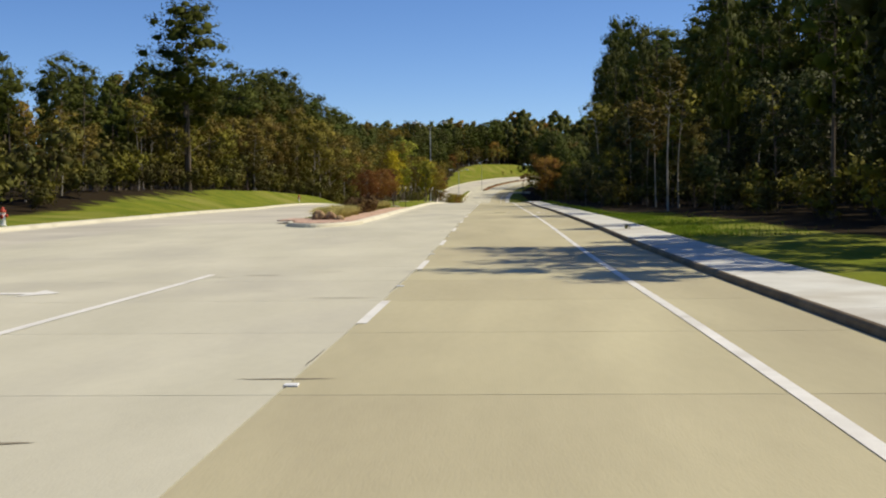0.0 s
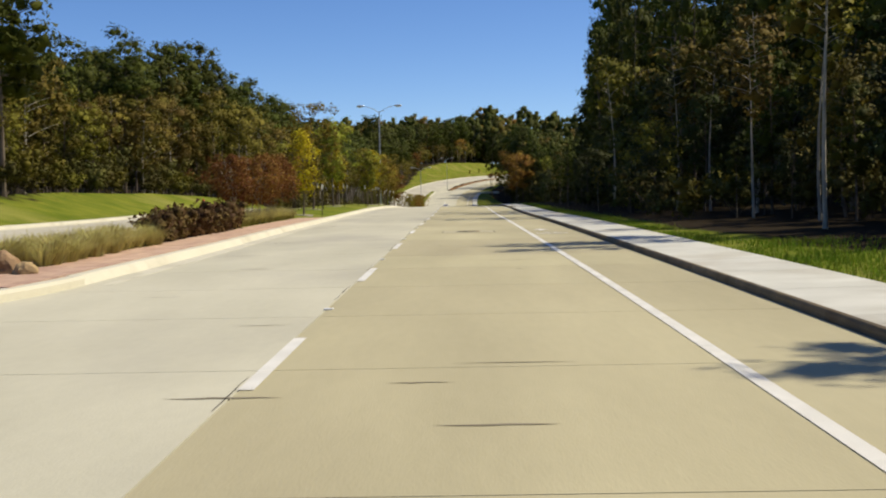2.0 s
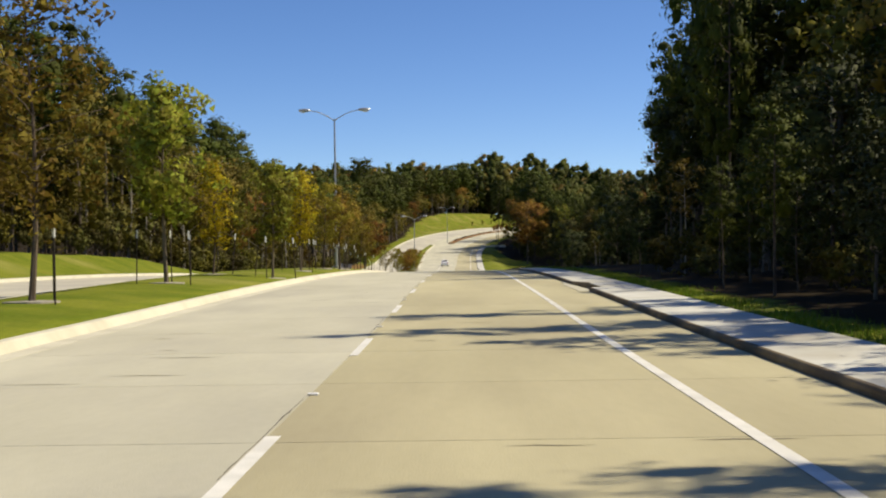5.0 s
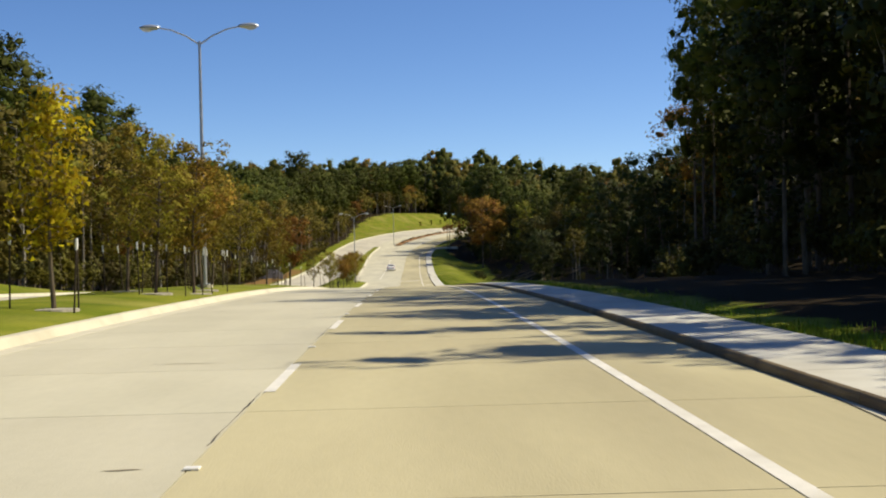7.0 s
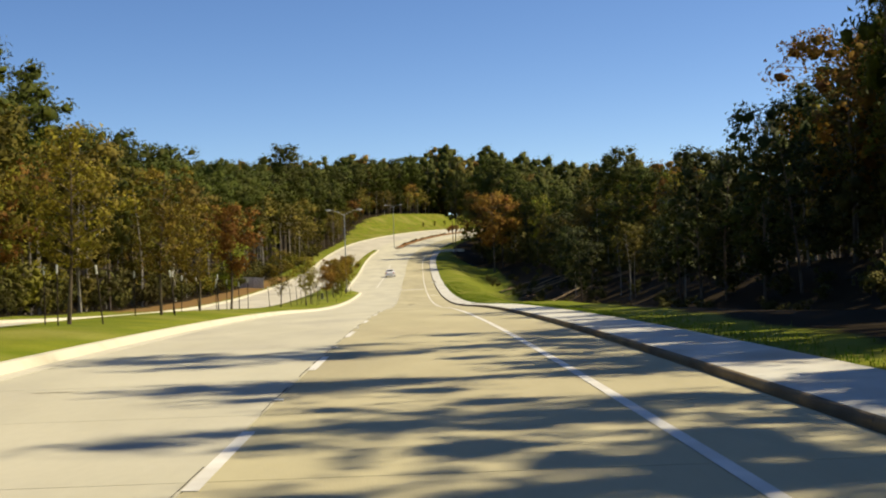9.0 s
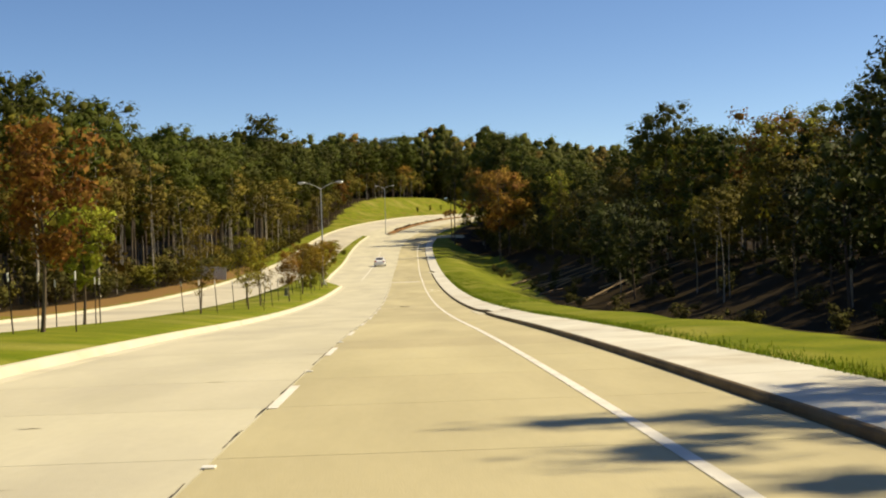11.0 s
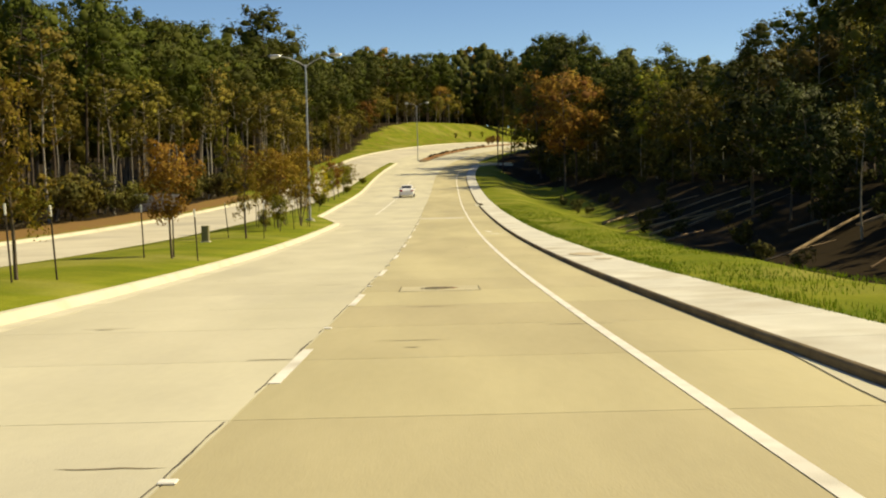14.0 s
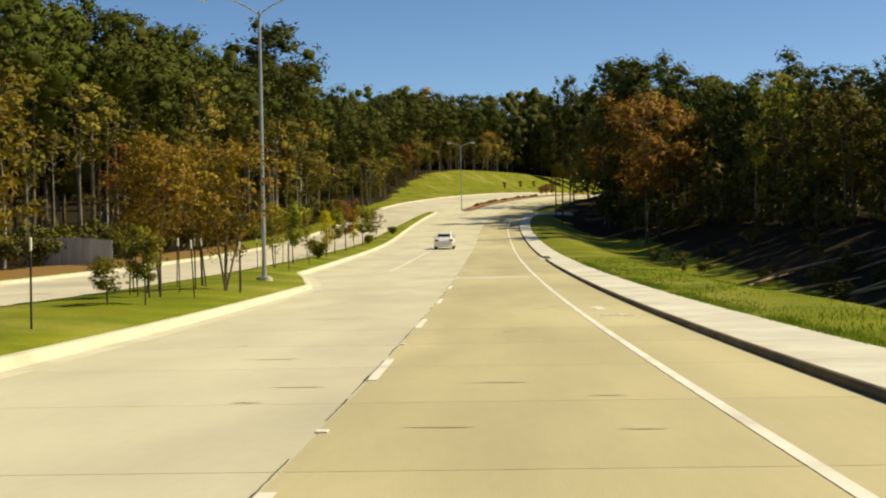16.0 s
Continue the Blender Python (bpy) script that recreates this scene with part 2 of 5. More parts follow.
def line_x(y):
    """Where the dashed lane line runs."""
    y = np.asarray(y, float)
    end = np.where(y > 720, (y - 720) * (_x[-1] - _x[-3]), 0) + np.where(y < -40, (y + 40) * (_x[2] - _x[0]), 0)
    return np.interp(y, RUN, _x) + end


def line_z(y):
    return np.interp(y, RUN, _z)


def kerb_left(y):
    """Near kerb of the median."""
    return np.interp(y, [33, 50, 61, 74, 82, 92, 110, 125, 140, 200, 300, 316, 324, 332, 357, 430, 486], [-4.2, -4.25, -4.45, -4.65, -4.9, -5.1, -5.05, -4.9, -4.85, -5.1, -5.25, -5.3, -6.6, -8.1, -8.7, -9.9, -10.6])


def kerb_mid(y):
    """Far kerb of the median."""
    return np.interp(y, [33, 60, 91, 117, 132, 430, 486], [-7.3, -8.6, -10.2, -11.7, -12.5, -12.6, -12.4])


def kerb_opp(y):
    """Outer kerb of the other carriageway."""
    return np.interp(y, [-60, 20, 50, 100, 150, 300, 480], [-17.2, -17.2, -17.6, -19.0, -20.4, -21.2, -21.8])


def step(v, a, b):
    t = np.clip((np.asarray(v, float) - a) / (b - a), 0, 1)
    return t * t * (3 - 2 * t)


def ground_rise(y, o):
    """Height of the ground over the carriageway, by the distance o from the lane line."""
    y, o = np.asarray(y, float), np.asarray(o, float)
    right = 0.108 + 0.02 * np.clip(o - 6.9, 0, 30)
    dip = step(y, 165, 205) * (1 - step(y, 440, 500))
    right = right - dip * 1.6 * step(o, 9.0, 15.5) + dip * 3.4 * step(o, 16, 30) + dip * 3.0 * step(o, 45, 110)
    right = np.where(o < 6.6, -0.3, right) + 12 * step(o, 60, 300) + 0.9 * step(o, 7.5, 12) * step(y, 491, 505)
    right = np.where((y > 478.5) & (y < 490.5) & (o < 13), -0.06, right)
    lo = kerb_opp(y)
    left = 0.12 + 1.3 * step(lo - o, 0.5, 6) * step(y, 45, 70) * (1 - step(y, 172, 205)) + 0.25 * step(lo - o, 0, 4)
    left = left + 6.0 * step(lo - o, 0.5, 18) * step(y, 495, 600)
    left = left + 10 * step(lo - o, 40, 300)
    kl, km = kerb_left(y), kerb_mid(y)
    mid = 0.13 + 0.22 * step(np.minimum(kl - o, o - km), 0.2, 2.5) * step(y, 78.5, 84)
    in_med = (o < kl - 0.1) & (o > km + 0.1) & (y > 38) & (y < 486)
    r = np.where(o > 5.25, right, np.where(o < lo - 0.1, left, np.where(in_med, mid, -0.06)))
    return r


def bank(y, o):
    """The far bend is banked: its outer, left side lies higher."""
    return -0.045 * np.clip(np.asarray(o, float), -24, 6) * step(y, 440, 515)


def at(y, o, dz=0.0):
    """World place at y along the road, o to the right of the lane line, dz over the ground."""
    return Vector((float(line_x(y)) + o, y, float(line_z(y)) + float(bank(y, o)) + float(ground_rise(y, o)) + dz))


def on_road(y, o, dz=0.0):
    return Vector((float(line_x(y)) + o, y, float(line_z(y)) + float(bank(y, o)) + dz))


# ---- building helpers ----
def part(name, bm, mat, parent=None, label=""):
    """Links a bmesh, or verts and faces, as one mesh object under its thing."""
    me = bpy.data.meshes.new(name)
    if isinstance(bm, tuple):
        me.from_pydata(bm[0], [], bm[1])
        me.update()
        if len(bm) > 2:
            me.shade_smooth()
            me.normals_split_custom_set_from_vertices([tuple(n) for n in bm[2]])
    else:
        bm.to_mesh(me)
        bm.free()
    me.materials.append(mat)
    ob = new(name, me)
    if parent:
        ob.parent = parent
    if label:
        ob["label"] = label
    return ob


def thing(name, label, category, m=None, group="", kind=""):
    ob = new(name)
    ob.empty_display_size = 0.2
    if m is not None:
        ob.matrix_basis = m
    return tagged(ob, label, category, group, kind)


def box(bm, lo, hi, bevel=0.0):
    c = [(a + b) / 2 for a, b in zip(lo, hi)]
    d = [b - a for a, b in zip(lo, hi)]
    g = bmesh.ops.create_cube(bm, size=1, matrix=Matrix.Translation(c) @ Matrix.Diagonal((*d, 1)))
    if bevel:
        es = {e for v in g["verts"] for e in v.link_edges}
        bmesh.ops.bevel(bm, geom=list(es), offset=bevel, segments=1, affect="EDGES")
    return bm


def tube(points, radii, sides=7, cap=True):
    """A tapered tube along points, as verts and faces."""
    vs, fs = [], []
    pts = [Vector(p) for p in points]
    for i, p in enumerate(pts):
        d = (pts[min(i + 1, len(pts) - 1)] - pts[max(i - 1, 0)]).normalized()
        a = d.orthogonal().normalized() if abs(d.z) < 0.9 else Vector((1, 0, 0)) - d * d.x
        a.normalize()
        b = d.cross(a)
        for k in range(sides):
            w = 2 * math.pi * k / sides
            vs.append(p + (a * math.cos(w) + b * math.sin(w)) * radii[i])
    for i in range(len(pts) - 1):
        for k in range(sides):
            k2 = (k + 1) % sides
            fs.append((i * sides + k, i * sides + k2, (i + 1) * sides + k2, (i + 1) * sides + k))
    if cap:
        fs.append(tuple(range((len(pts) - 1) * sides, len(pts) * sides)))
    return vs, fs


def joined(pieces):
    vs, fs = [], []
    for v, f in pieces:
        k = len(vs)
        vs += list(v)
        fs += [tuple(i + k for i in q) for q in f]
    return vs, fs


def strip(ys, a, b, za, zb, thick=0.0):
    """A ribbon along the road between offsets a and b (numbers or functions of y), heights za and zb over it."""
    vs, fs = [], []
    fa = a if callable(a) else (lambda y: a)
    fb = b if callable(b) else (lambda y: b)
    for y in ys:
        vs += [on_road(y, float(fa(y)), za), on_road(y, float(fb(y)), zb)]
    for i in range(len(ys) - 1):
        fs.append((2 * i, 2 * i + 1, 2 * i + 3, 2 * i + 2))
    if thick:
        n = len(vs)
        vs += [v - Vector((0, 0, thick)) for v in vs]
        fs += [tuple(n + i for i in reversed(f)) for f in fs]
        for i in range(len(ys) - 1):
            for q in (0, 1):
                e = (2 * i + q, 2 * i + 2 + q)
                fs.append((e[0], e[1], e[1] + n, e[0] + n) if q == 0 else (e[1], e[0], e[0] + n, e[1] + n))
        fs.append((0, n, n + 1, 1))
        m = 2 * len(ys) - 2
        fs.append((m, m + 1, m + 1 + n, m + n))
    return vs, fs


def profile_run(ys, prof):
    """A solid run along the road with a cross-section prof of (o, z); o may be a function of y."""
    vs, fs, n = [], [], len(prof)
    for y in ys:
        vs += [on_road(y, float(o(y)) if callable(o) else o, z) for o, z in prof]
    for i in range(len(ys) - 1):
        for k in range(n):
            k2 = (k + 1) % n
            fs.append((i * n + k, i * n + k2, (i + 1) * n + k2, (i + 1) * n + k))
    fs.append(tuple(range(n - 1, -1, -1)))
    fs.append(tuple(range((len(ys) - 1) * n, len(ys) * n)))
    return vs, fs


def leaf_sprays(rng, centres, facing, size, slim=0.5):
    """Small pointed leaf sprays, one at each centre, roughly square to the way it faces."""
    n = len(centres)
    nrm = np.asarray(facing) + rng.normal(size=(n, 3)) * 0.5
    nrm /= np.linalg.norm(nrm, axis=1)[:, None] + 1e-6
    a = np.cross(nrm, rng.normal(size=(n, 3)))
    a /= np.linalg.norm(a, axis=1)[:, None] + 1e-6
    b = np.cross(nrm, a)
    soft = np.asarray(facing) * 0.75 + nrm * 0.25
    s = size * rng.uniform(0.6, 1.4, size=(n, 1))
    c = np.asarray(centres)
    q = np.stack([c + a * s * 0.62, c - a * s * 0.38 + b * s * slim * 0.6, c - a * s * 0.38 - b * s * slim * 0.6], 1).reshape(-1, 3)
    return q, [(3 * i, 3 * i + 1, 3 * i + 2) for i in range(n)], np.repeat(soft, 3, axis=0)


GOLD = (1 + 5 ** 0.5) / 2
ICO = np.array([(-1, GOLD, 0), (1, GOLD, 0), (-1, -GOLD, 0), (1, -GOLD, 0), (0, -1, GOLD), (0, 1, GOLD), (0, -1, -GOLD), (0, 1, -GOLD),
                (GOLD, 0, -1), (GOLD, 0, 1), (-GOLD, 0, -1), (-GOLD, 0, 1)]) / (1 + GOLD * GOLD) ** 0.5
ICO_F = [(0, 11, 5), (0, 5, 1), (0, 1, 7), (0, 7, 10), (0, 10, 11), (1, 5, 9), (5, 11, 4), (11, 10, 2), (10, 7, 6), (7, 1, 8),
         (3, 9, 4), (3, 4, 2), (3, 2, 6), (3, 6, 8), (3, 8, 9), (4, 9, 5), (2, 4, 11), (6, 2, 10), (8, 6, 7), (9, 8, 1)]


def with_cores(rng, leaves, clumps, share=0.66):
    """Adds to leaf sprays the dense, uneven heart of each clump: its place, radius, flatness and, where given, the middle of its crown."""
    q, f, soft = leaves
    parts, faces, k, normals = [q], list(f), len(q), [soft]
    for c, radius, flat, *crown in clumps:
        w = rng.uniform(0, 1.57)
        turn = np.array([[math.cos(w), -math.sin(w), 0], [math.sin(w), math.cos(w), 0], [0, 0, 1]])
        p = (ICO * rng.uniform(0.6, 1.25, size=(12, 1))) @ turn * radius * share * np.array([1, 1, flat])
        parts.append(np.asarray(c) + p)
        normals.append(p / radius + (outward(c, crown[0]) * 0.5 if crown else 0))
        faces += [tuple(i + k for i in g) for g in ICO_F]
        k += 12
    normals = np.concatenate(normals)
    return np.concatenate(parts), faces, normals / (np.linalg.norm(normals, axis=1)[:, None] + 1e-6)


def outward(c, middle):
    """The way from the middle of a crown to a clump in it."""
    d = np.asarray(c, float) - middle
    return d / (np.linalg.norm(d) + 0.3)


def clump(rng, c, radius, n, flat=0.65):
    """Places and facings of leaf sprays over a rounded clump."""
    u = rng.normal(size=(n, 3))
    u[:, 2] += 0.25
    u /= np.linalg.norm(u, axis=1)[:, None]
    r = radius * rng.uniform(0.6, 1.0, size=(n, 1)) * (1 + 0.5 * rng.random((n, 1)) ** 3)
    return np.asarray(c) + u * r * np.array([1, 1, flat]), u

# ---- ground, one sheet to the horizon ----
def ground_sheet():
    ys = np.concatenate([[-2500, -1200, -600, -300, -150, -90], np.arange(-60, 36, 4.0), [37.9, 38.1], np.arange(40, 476, 4.0), [477, 478.4, 478.6, 482, 485.9, 486.1, 490.4, 490.6],
                         np.arange(494, 560, 4.0), np.arange(560, 720, 10.0), [760, 850, 1000, 1300, 1800, 2600]])
    far_l = [-2600, -1500, -800, -400, -250, -170, -120, -95, -80, -68, -60, -54, -49, -45, -42, -39, -36.5, -34, -31.5, -29, -27, -25]
    far_r = [7.5, 8.2, 9, 10, 11, 12, 13, 14, 15.5, 17, 19, 21, 23, 26, 29, 32, 36, 40, 45, 50, 60, 75, 90, 120, 170, 250, 400, 800, 1500, 2600]
    rows = []
    for y in ys:
        lo, km, kl = float(kerb_opp(y)), float(kerb_mid(y)), float(kerb_left(y))
        row = far_l + [lo - 2.2, lo - 1.2, lo - 0.25, lo - 0.08, (lo + km) / 2, km + 0.08, km + 0.12]
        row += [km + (kl - km) * f for f in (0.2, 0.35, 0.5, 0.65, 0.8)] + [kl - 0.14, kl - 0.08, -2.0, 3.0, 5.2, 5.3, 6.55, 6.65, 6.9] + far_r
        rows.append(row)
    vs, fs, n = [], [], len(rows[0])
    for y, row in zip(ys, rows):
        base, rise = float(line_z(y)), ground_rise(np.full(n, y), row) + bank(y, row)
        x = float(line_x(np.clip(y, -300, 900)))
        for o, r in zip(row, rise):
            bump = 0.0 if -23.5 < o < 8 else 0.12 * noise.noise(Vector((o * 0.15, y * 0.15, 0)))
            vs.append((x + o, y, base + r + bump))
    for i in range(len(ys) - 1):
        for k in range(n - 1):
            fs.append((i * n + k, i * n + k + 1, (i + 1) * n + k + 1, (i + 1) * n + k))
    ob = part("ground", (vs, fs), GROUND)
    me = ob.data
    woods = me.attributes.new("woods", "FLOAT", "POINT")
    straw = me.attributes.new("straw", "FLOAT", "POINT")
    for v in me.vertices:
        y = v.co.y
        o = v.co.x - float(line_x(np.clip(y, -300, 900)))
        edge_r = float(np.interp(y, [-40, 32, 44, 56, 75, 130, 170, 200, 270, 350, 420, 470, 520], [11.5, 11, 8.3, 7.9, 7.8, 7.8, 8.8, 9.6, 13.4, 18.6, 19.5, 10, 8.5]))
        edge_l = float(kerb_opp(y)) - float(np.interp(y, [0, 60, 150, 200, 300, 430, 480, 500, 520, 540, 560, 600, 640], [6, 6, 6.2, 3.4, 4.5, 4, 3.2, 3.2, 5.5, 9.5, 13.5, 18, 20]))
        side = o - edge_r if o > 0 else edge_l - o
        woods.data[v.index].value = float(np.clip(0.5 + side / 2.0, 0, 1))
        straw.data[v.index].value = float(0.25 + 0.45 * step(float(kerb_opp(y)) - o, 0.5, 1.5) * step(y, 240, 262) * (1 - step(y, 385, 410)) + 0.12 * step(y, 470, 520)) if o < -15 else 0.0
    for p in me.polygons:
        p.use_smooth = True
    return tagged(ob, "green grass verges running into brown forest floor darkened for shade", "ground", kind="structure")


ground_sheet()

# ---- carriageways ----
road = tagged(part("road", strip(np.arange(-60, 700, 4.0), lambda y: kerb_left(y) if 33 < y < 486 else -12.6, 5.2, -0.035, -0.035), JOINT),
              "pale concrete carriageway with sealed slab joints", "road", kind="structure")
tagged(part("road_opposite", strip(np.arange(-60, 700, 4.0), kerb_opp, lambda y: kerb_mid(y) if 35 < y < 486 else -12.58, -0.008, -0.008), CONC_FAR),
       "pale concrete carriageway beyond the planted median", "road", kind="structure")


def slabs():
    """Concrete slabs of the carriageway, lane by lane, with open joints."""
    rng = np.random.default_rng(4)
    length, gap = 4.06, 0.013
    first = -28.32
    lanes = [("right", 0.0, 5.19, CONC_R), ("left", None, -0.0, CONC_L)]
    count = int((348 - first) / length)
    for name, a, b, mat in lanes:
        for i in range(count):
            y0, y1 = first + i * length + gap / 2, first + (i + 1) * length - gap / 2
            ys = [y0, (y0 + y1) / 2, y1]
            if a is None:
                if y0 < 38.0:
                    lo = -12.55
                else:
                    lo = None
                fa = (lambda y, lo=lo: lo if lo is not None else float(kerb_left(max(y, 33))) + 0.45)
            else:
                fa = a + gap / 2
            part("slab", strip(ys, fa, b - gap / 2, 0.0, 0.0, 0.05), mat, road)
    far = np.arange(first + count * length, 700, 4.0)
    tagged(part("far_slabs", strip(far, lambda y: float(kerb_left(y)) + 0.45 if y < 486 else -12.55, -0.006, 0.0, 0.0, 0.05), CONC_L, road), kind="stuff")
    tagged(part("far_lane_slabs", strip(far, 0.006, 5.19, 0.0, 0.0, 0.05), CONC_R, road), kind="stuff")


slabs()



def road_cracks():
    """Dark, broken filler in the long joint, and short cracks and stains in the lanes."""
    r = np.random.default_rng(12)
    vs, fs = [], []
    y = -14.0
    while y < 330:
        n = r.uniform(0.8, 4.5)
        ys = np.arange(y, y + n, 0.18)
        k = len(vs)
        for i, yy in enumerate(ys):
            o = -0.03 + 0.003 * math.sin(yy * 3.1) + r.normal() * 0.003
            w = (0.003 if yy < 150 else 0.006) + (0.012 if yy < 150 else 0.024) * max(0.0, noise.noise(Vector((yy * 0.9, 3, 1)))) * (0 < i < len(ys) - 1)
            vs += [on_road(yy, o - w, 0.004), on_road(yy, o + w, 0.004)]
        fs += [(k + 2 * i, k + 2 * i + 1, k + 2 * i + 3, k + 2 * i + 2) for i in range(len(ys) - 1)]
        y += n + (r.uniform(2.0, 9.0) if y < 150 else r.uniform(0.1, 2.0))
    tagged(part("joint_crack", (vs, fs), JOINT, road), kind="stuff")
    vs, fs = [], []
    for i in range(150):
        y, o = r.uniform(-10, 320), r.choice([r.uniform(0.3, 3.2), r.uniform(-4.2, -0.4), r.uniform(-4.2, -0.4)])
        n, w = r.uniform(0.15, 1.1), r.uniform(0.012, 0.035)
        k = len(vs)
        for j in range(6):
            f = j / 5
            yy = y + r.normal() * 0.01
            vs += [on_road(yy - w * math.sin(math.pi * f), o + n * f, 0.004), on_road(yy + w * math.sin(math.pi * f) + 0.003, o + n * f, 0.004)]
        fs += [(k + 2 * j, k + 2 * j + 2, k + 2 * j + 3, k + 2 * j + 1) for j in range(5)]
    tagged(part("lane_crack", (vs, fs), CRACK, road), kind="stuff")


road_cracks()

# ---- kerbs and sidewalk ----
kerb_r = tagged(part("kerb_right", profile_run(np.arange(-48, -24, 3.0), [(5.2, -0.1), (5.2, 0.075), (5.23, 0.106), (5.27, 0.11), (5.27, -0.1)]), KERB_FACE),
                "weathered concrete kerb beside the sidewalk, its face darkened for shade", "kerb", kind="structure")
INLETS = [(108.6, 112.4), (233.9, 238.2), (350.6, 355.0)]
SETBACK = 0.42


def kerb_back(y):
    """How far the kerb draws back from the carriageway beside a storm inlet."""
    return SETBACK * float(sum(step(y, a - 0.02, a + 0.06) * (1 - step(y, b, b + 2.4)) for a, b in INLETS))


def inlet_runs(a, b, n):
    """Runs between joints, with joints at both ends of every inlet; says which ones lie over an inlet."""
    ends = [v for pair in INLETS for v in pair]
    cuts = sorted([v for v in np.linspace(a, b, n + 1) if all(abs(v - e) > 0.7 for e in ends)] + ends)
    return [(cuts[i] + 0.006, cuts[i + 1] - 0.006, any(p <= (cuts[i] + cuts[i + 1]) / 2 <= q for p, q in INLETS)) for i in range(len(cuts) - 1)]


def beside(o):
    return lambda y: o + kerb_back(y)


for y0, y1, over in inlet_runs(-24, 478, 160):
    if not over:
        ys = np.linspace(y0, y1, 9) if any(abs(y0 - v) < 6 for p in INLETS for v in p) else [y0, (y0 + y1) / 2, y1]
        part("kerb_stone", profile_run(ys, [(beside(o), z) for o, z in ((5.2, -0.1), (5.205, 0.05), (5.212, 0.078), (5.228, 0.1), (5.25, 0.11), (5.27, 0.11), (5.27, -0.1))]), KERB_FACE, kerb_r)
walk_r = tagged(part("pavement", profile_run(np.arange(-48, -24, 3.0), [(5.276, 0.0), (5.276, 0.109), (6.72, 0.130), (6.72, 0.0)]), WALK),
                "pale concrete sidewalk behind the kerb", "sidewalk", kind="structure")
for y0, y1, over in inlet_runs(-24, 478, 165):
    inner = 6.45 if over else beside(5.276)
    ys = np.linspace(y0, y1, 9) if any(abs(y0 - v) < 6 for p in INLETS for v in p) else [y0, (y0 + y1) / 2, y1]
    part("paving_slab", profile_run(ys, [(inner, 0.0), (inner, 0.124 if over else 0.109), (6.72, 0.130), (6.72, 0.0)]), WALK, walk_r)

tagged(part("kerb_median", profile_run(np.arange(38, 487, 2.0), [(lambda y: kerb_left(y) + 0.45, -0.1), (lambda y: kerb_left(y) + 0.45, 0.004),
                     (lambda y: kerb_left(y) + 0.02, -0.006), (lambda y: kerb_left(y) - 0.06, 0.12), (lambda y: kerb_left(y) - 0.10, 0.15),
                     (lambda y: kerb_left(y) - 0.26, 0.155), (lambda y: kerb_left(y) - 0.26, -0.1)]), KERB),
                "cream concrete kerb and gutter of the median", "kerb", kind="structure")
tagged(part("kerb_median_far", profile_run(np.arange(38, 487, 3.0), [(lambda y: kerb_mid(y) - 0.3, -0.1), (lambda y: kerb_mid(y) - 0.3, 0.004), (lambda y: kerb_mid(y), 0.0),
            (lambda y: kerb_mid(y) + 0.05, 0.14), (lambda y: kerb_mid(y) + 0.2, 0.15), (lambda y: kerb_mid(y) + 0.2, -0.1)]), KERB),
       "cream concrete kerb on the far side of the median", "kerb", kind="structure")
tagged(part("kerb_opposite", profile_run(np.arange(-60, 700, 4.0), [(lambda y: kerb_opp(y) + 0.35, -0.1), (lambda y: kerb_opp(y) + 0.35, 0.006), (lambda y: kerb_opp(y), 0.01),
            (lambda y: kerb_opp(y) - 0.04, 0.15), (lambda y: kerb_opp(y) - 0.35, 0.17), (lambda y: kerb_opp(y) - 0.35, -0.1)]), KERB),
       "cream concrete kerb of the far carriageway", "kerb", kind="structure")


def far_median():
    """The narrow planted strip that begins at the junction."""
    ys = np.concatenate([[492.0, 492.4, 493.2, 494.5], np.arange(496, 660, 4.0)])
    half = lambda y: float(np.interp(y, [492, 492.4, 493.2, 494.5, 500, 540], [0.25, 0.6, 0.85, 1.0, 1.05, 1.3]))
    mid = lambda y: float(np.interp(y, [492, 500, 540, 660], [-6.4, -6.5, -7.0, -7.0]))
    tagged(part("kerb_far_median", profile_run(ys, [(lambda y: mid(y) - half(y), -0.05), (lambda y: mid(y) - half(y), 0.14), (lambda y: mid(y) - half(y) + 0.2, 0.16),
                (lambda y: mid(y) + half(y) - 0.2, 0.16), (lambda y: mid(y) + half(y), 0.14), (lambda y: mid(y) + half(y), -0.05)]), KERB_FACE),
           "weathered concrete kerb round the narrow median", "kerb", kind="structure")
    tagged(part("median_soil", profile_run(ys[4:], [(lambda y: mid(y) - half(y) + 0.22, 0.1), (lambda y: mid(y) - half(y) + 0.22, 0.165), (lambda y: mid(y), 0.26),
                (lambda y: mid(y) + half(y) - 0.22, 0.165), (lambda y: mid(y) + half(y) - 0.22, 0.1)]), LITTER), "brown mulch bed on the narrow median", "median", kind="structure")


far_median()
apron = [479.0, 482.0, 486.0, 490.0]
tagged(part("side_street", strip(apron, 5.2, 13.0, 0.0, 0.0, 0.05), CONC_R), "tan concrete mouth of a side street under the trees", "road", kind="structure")


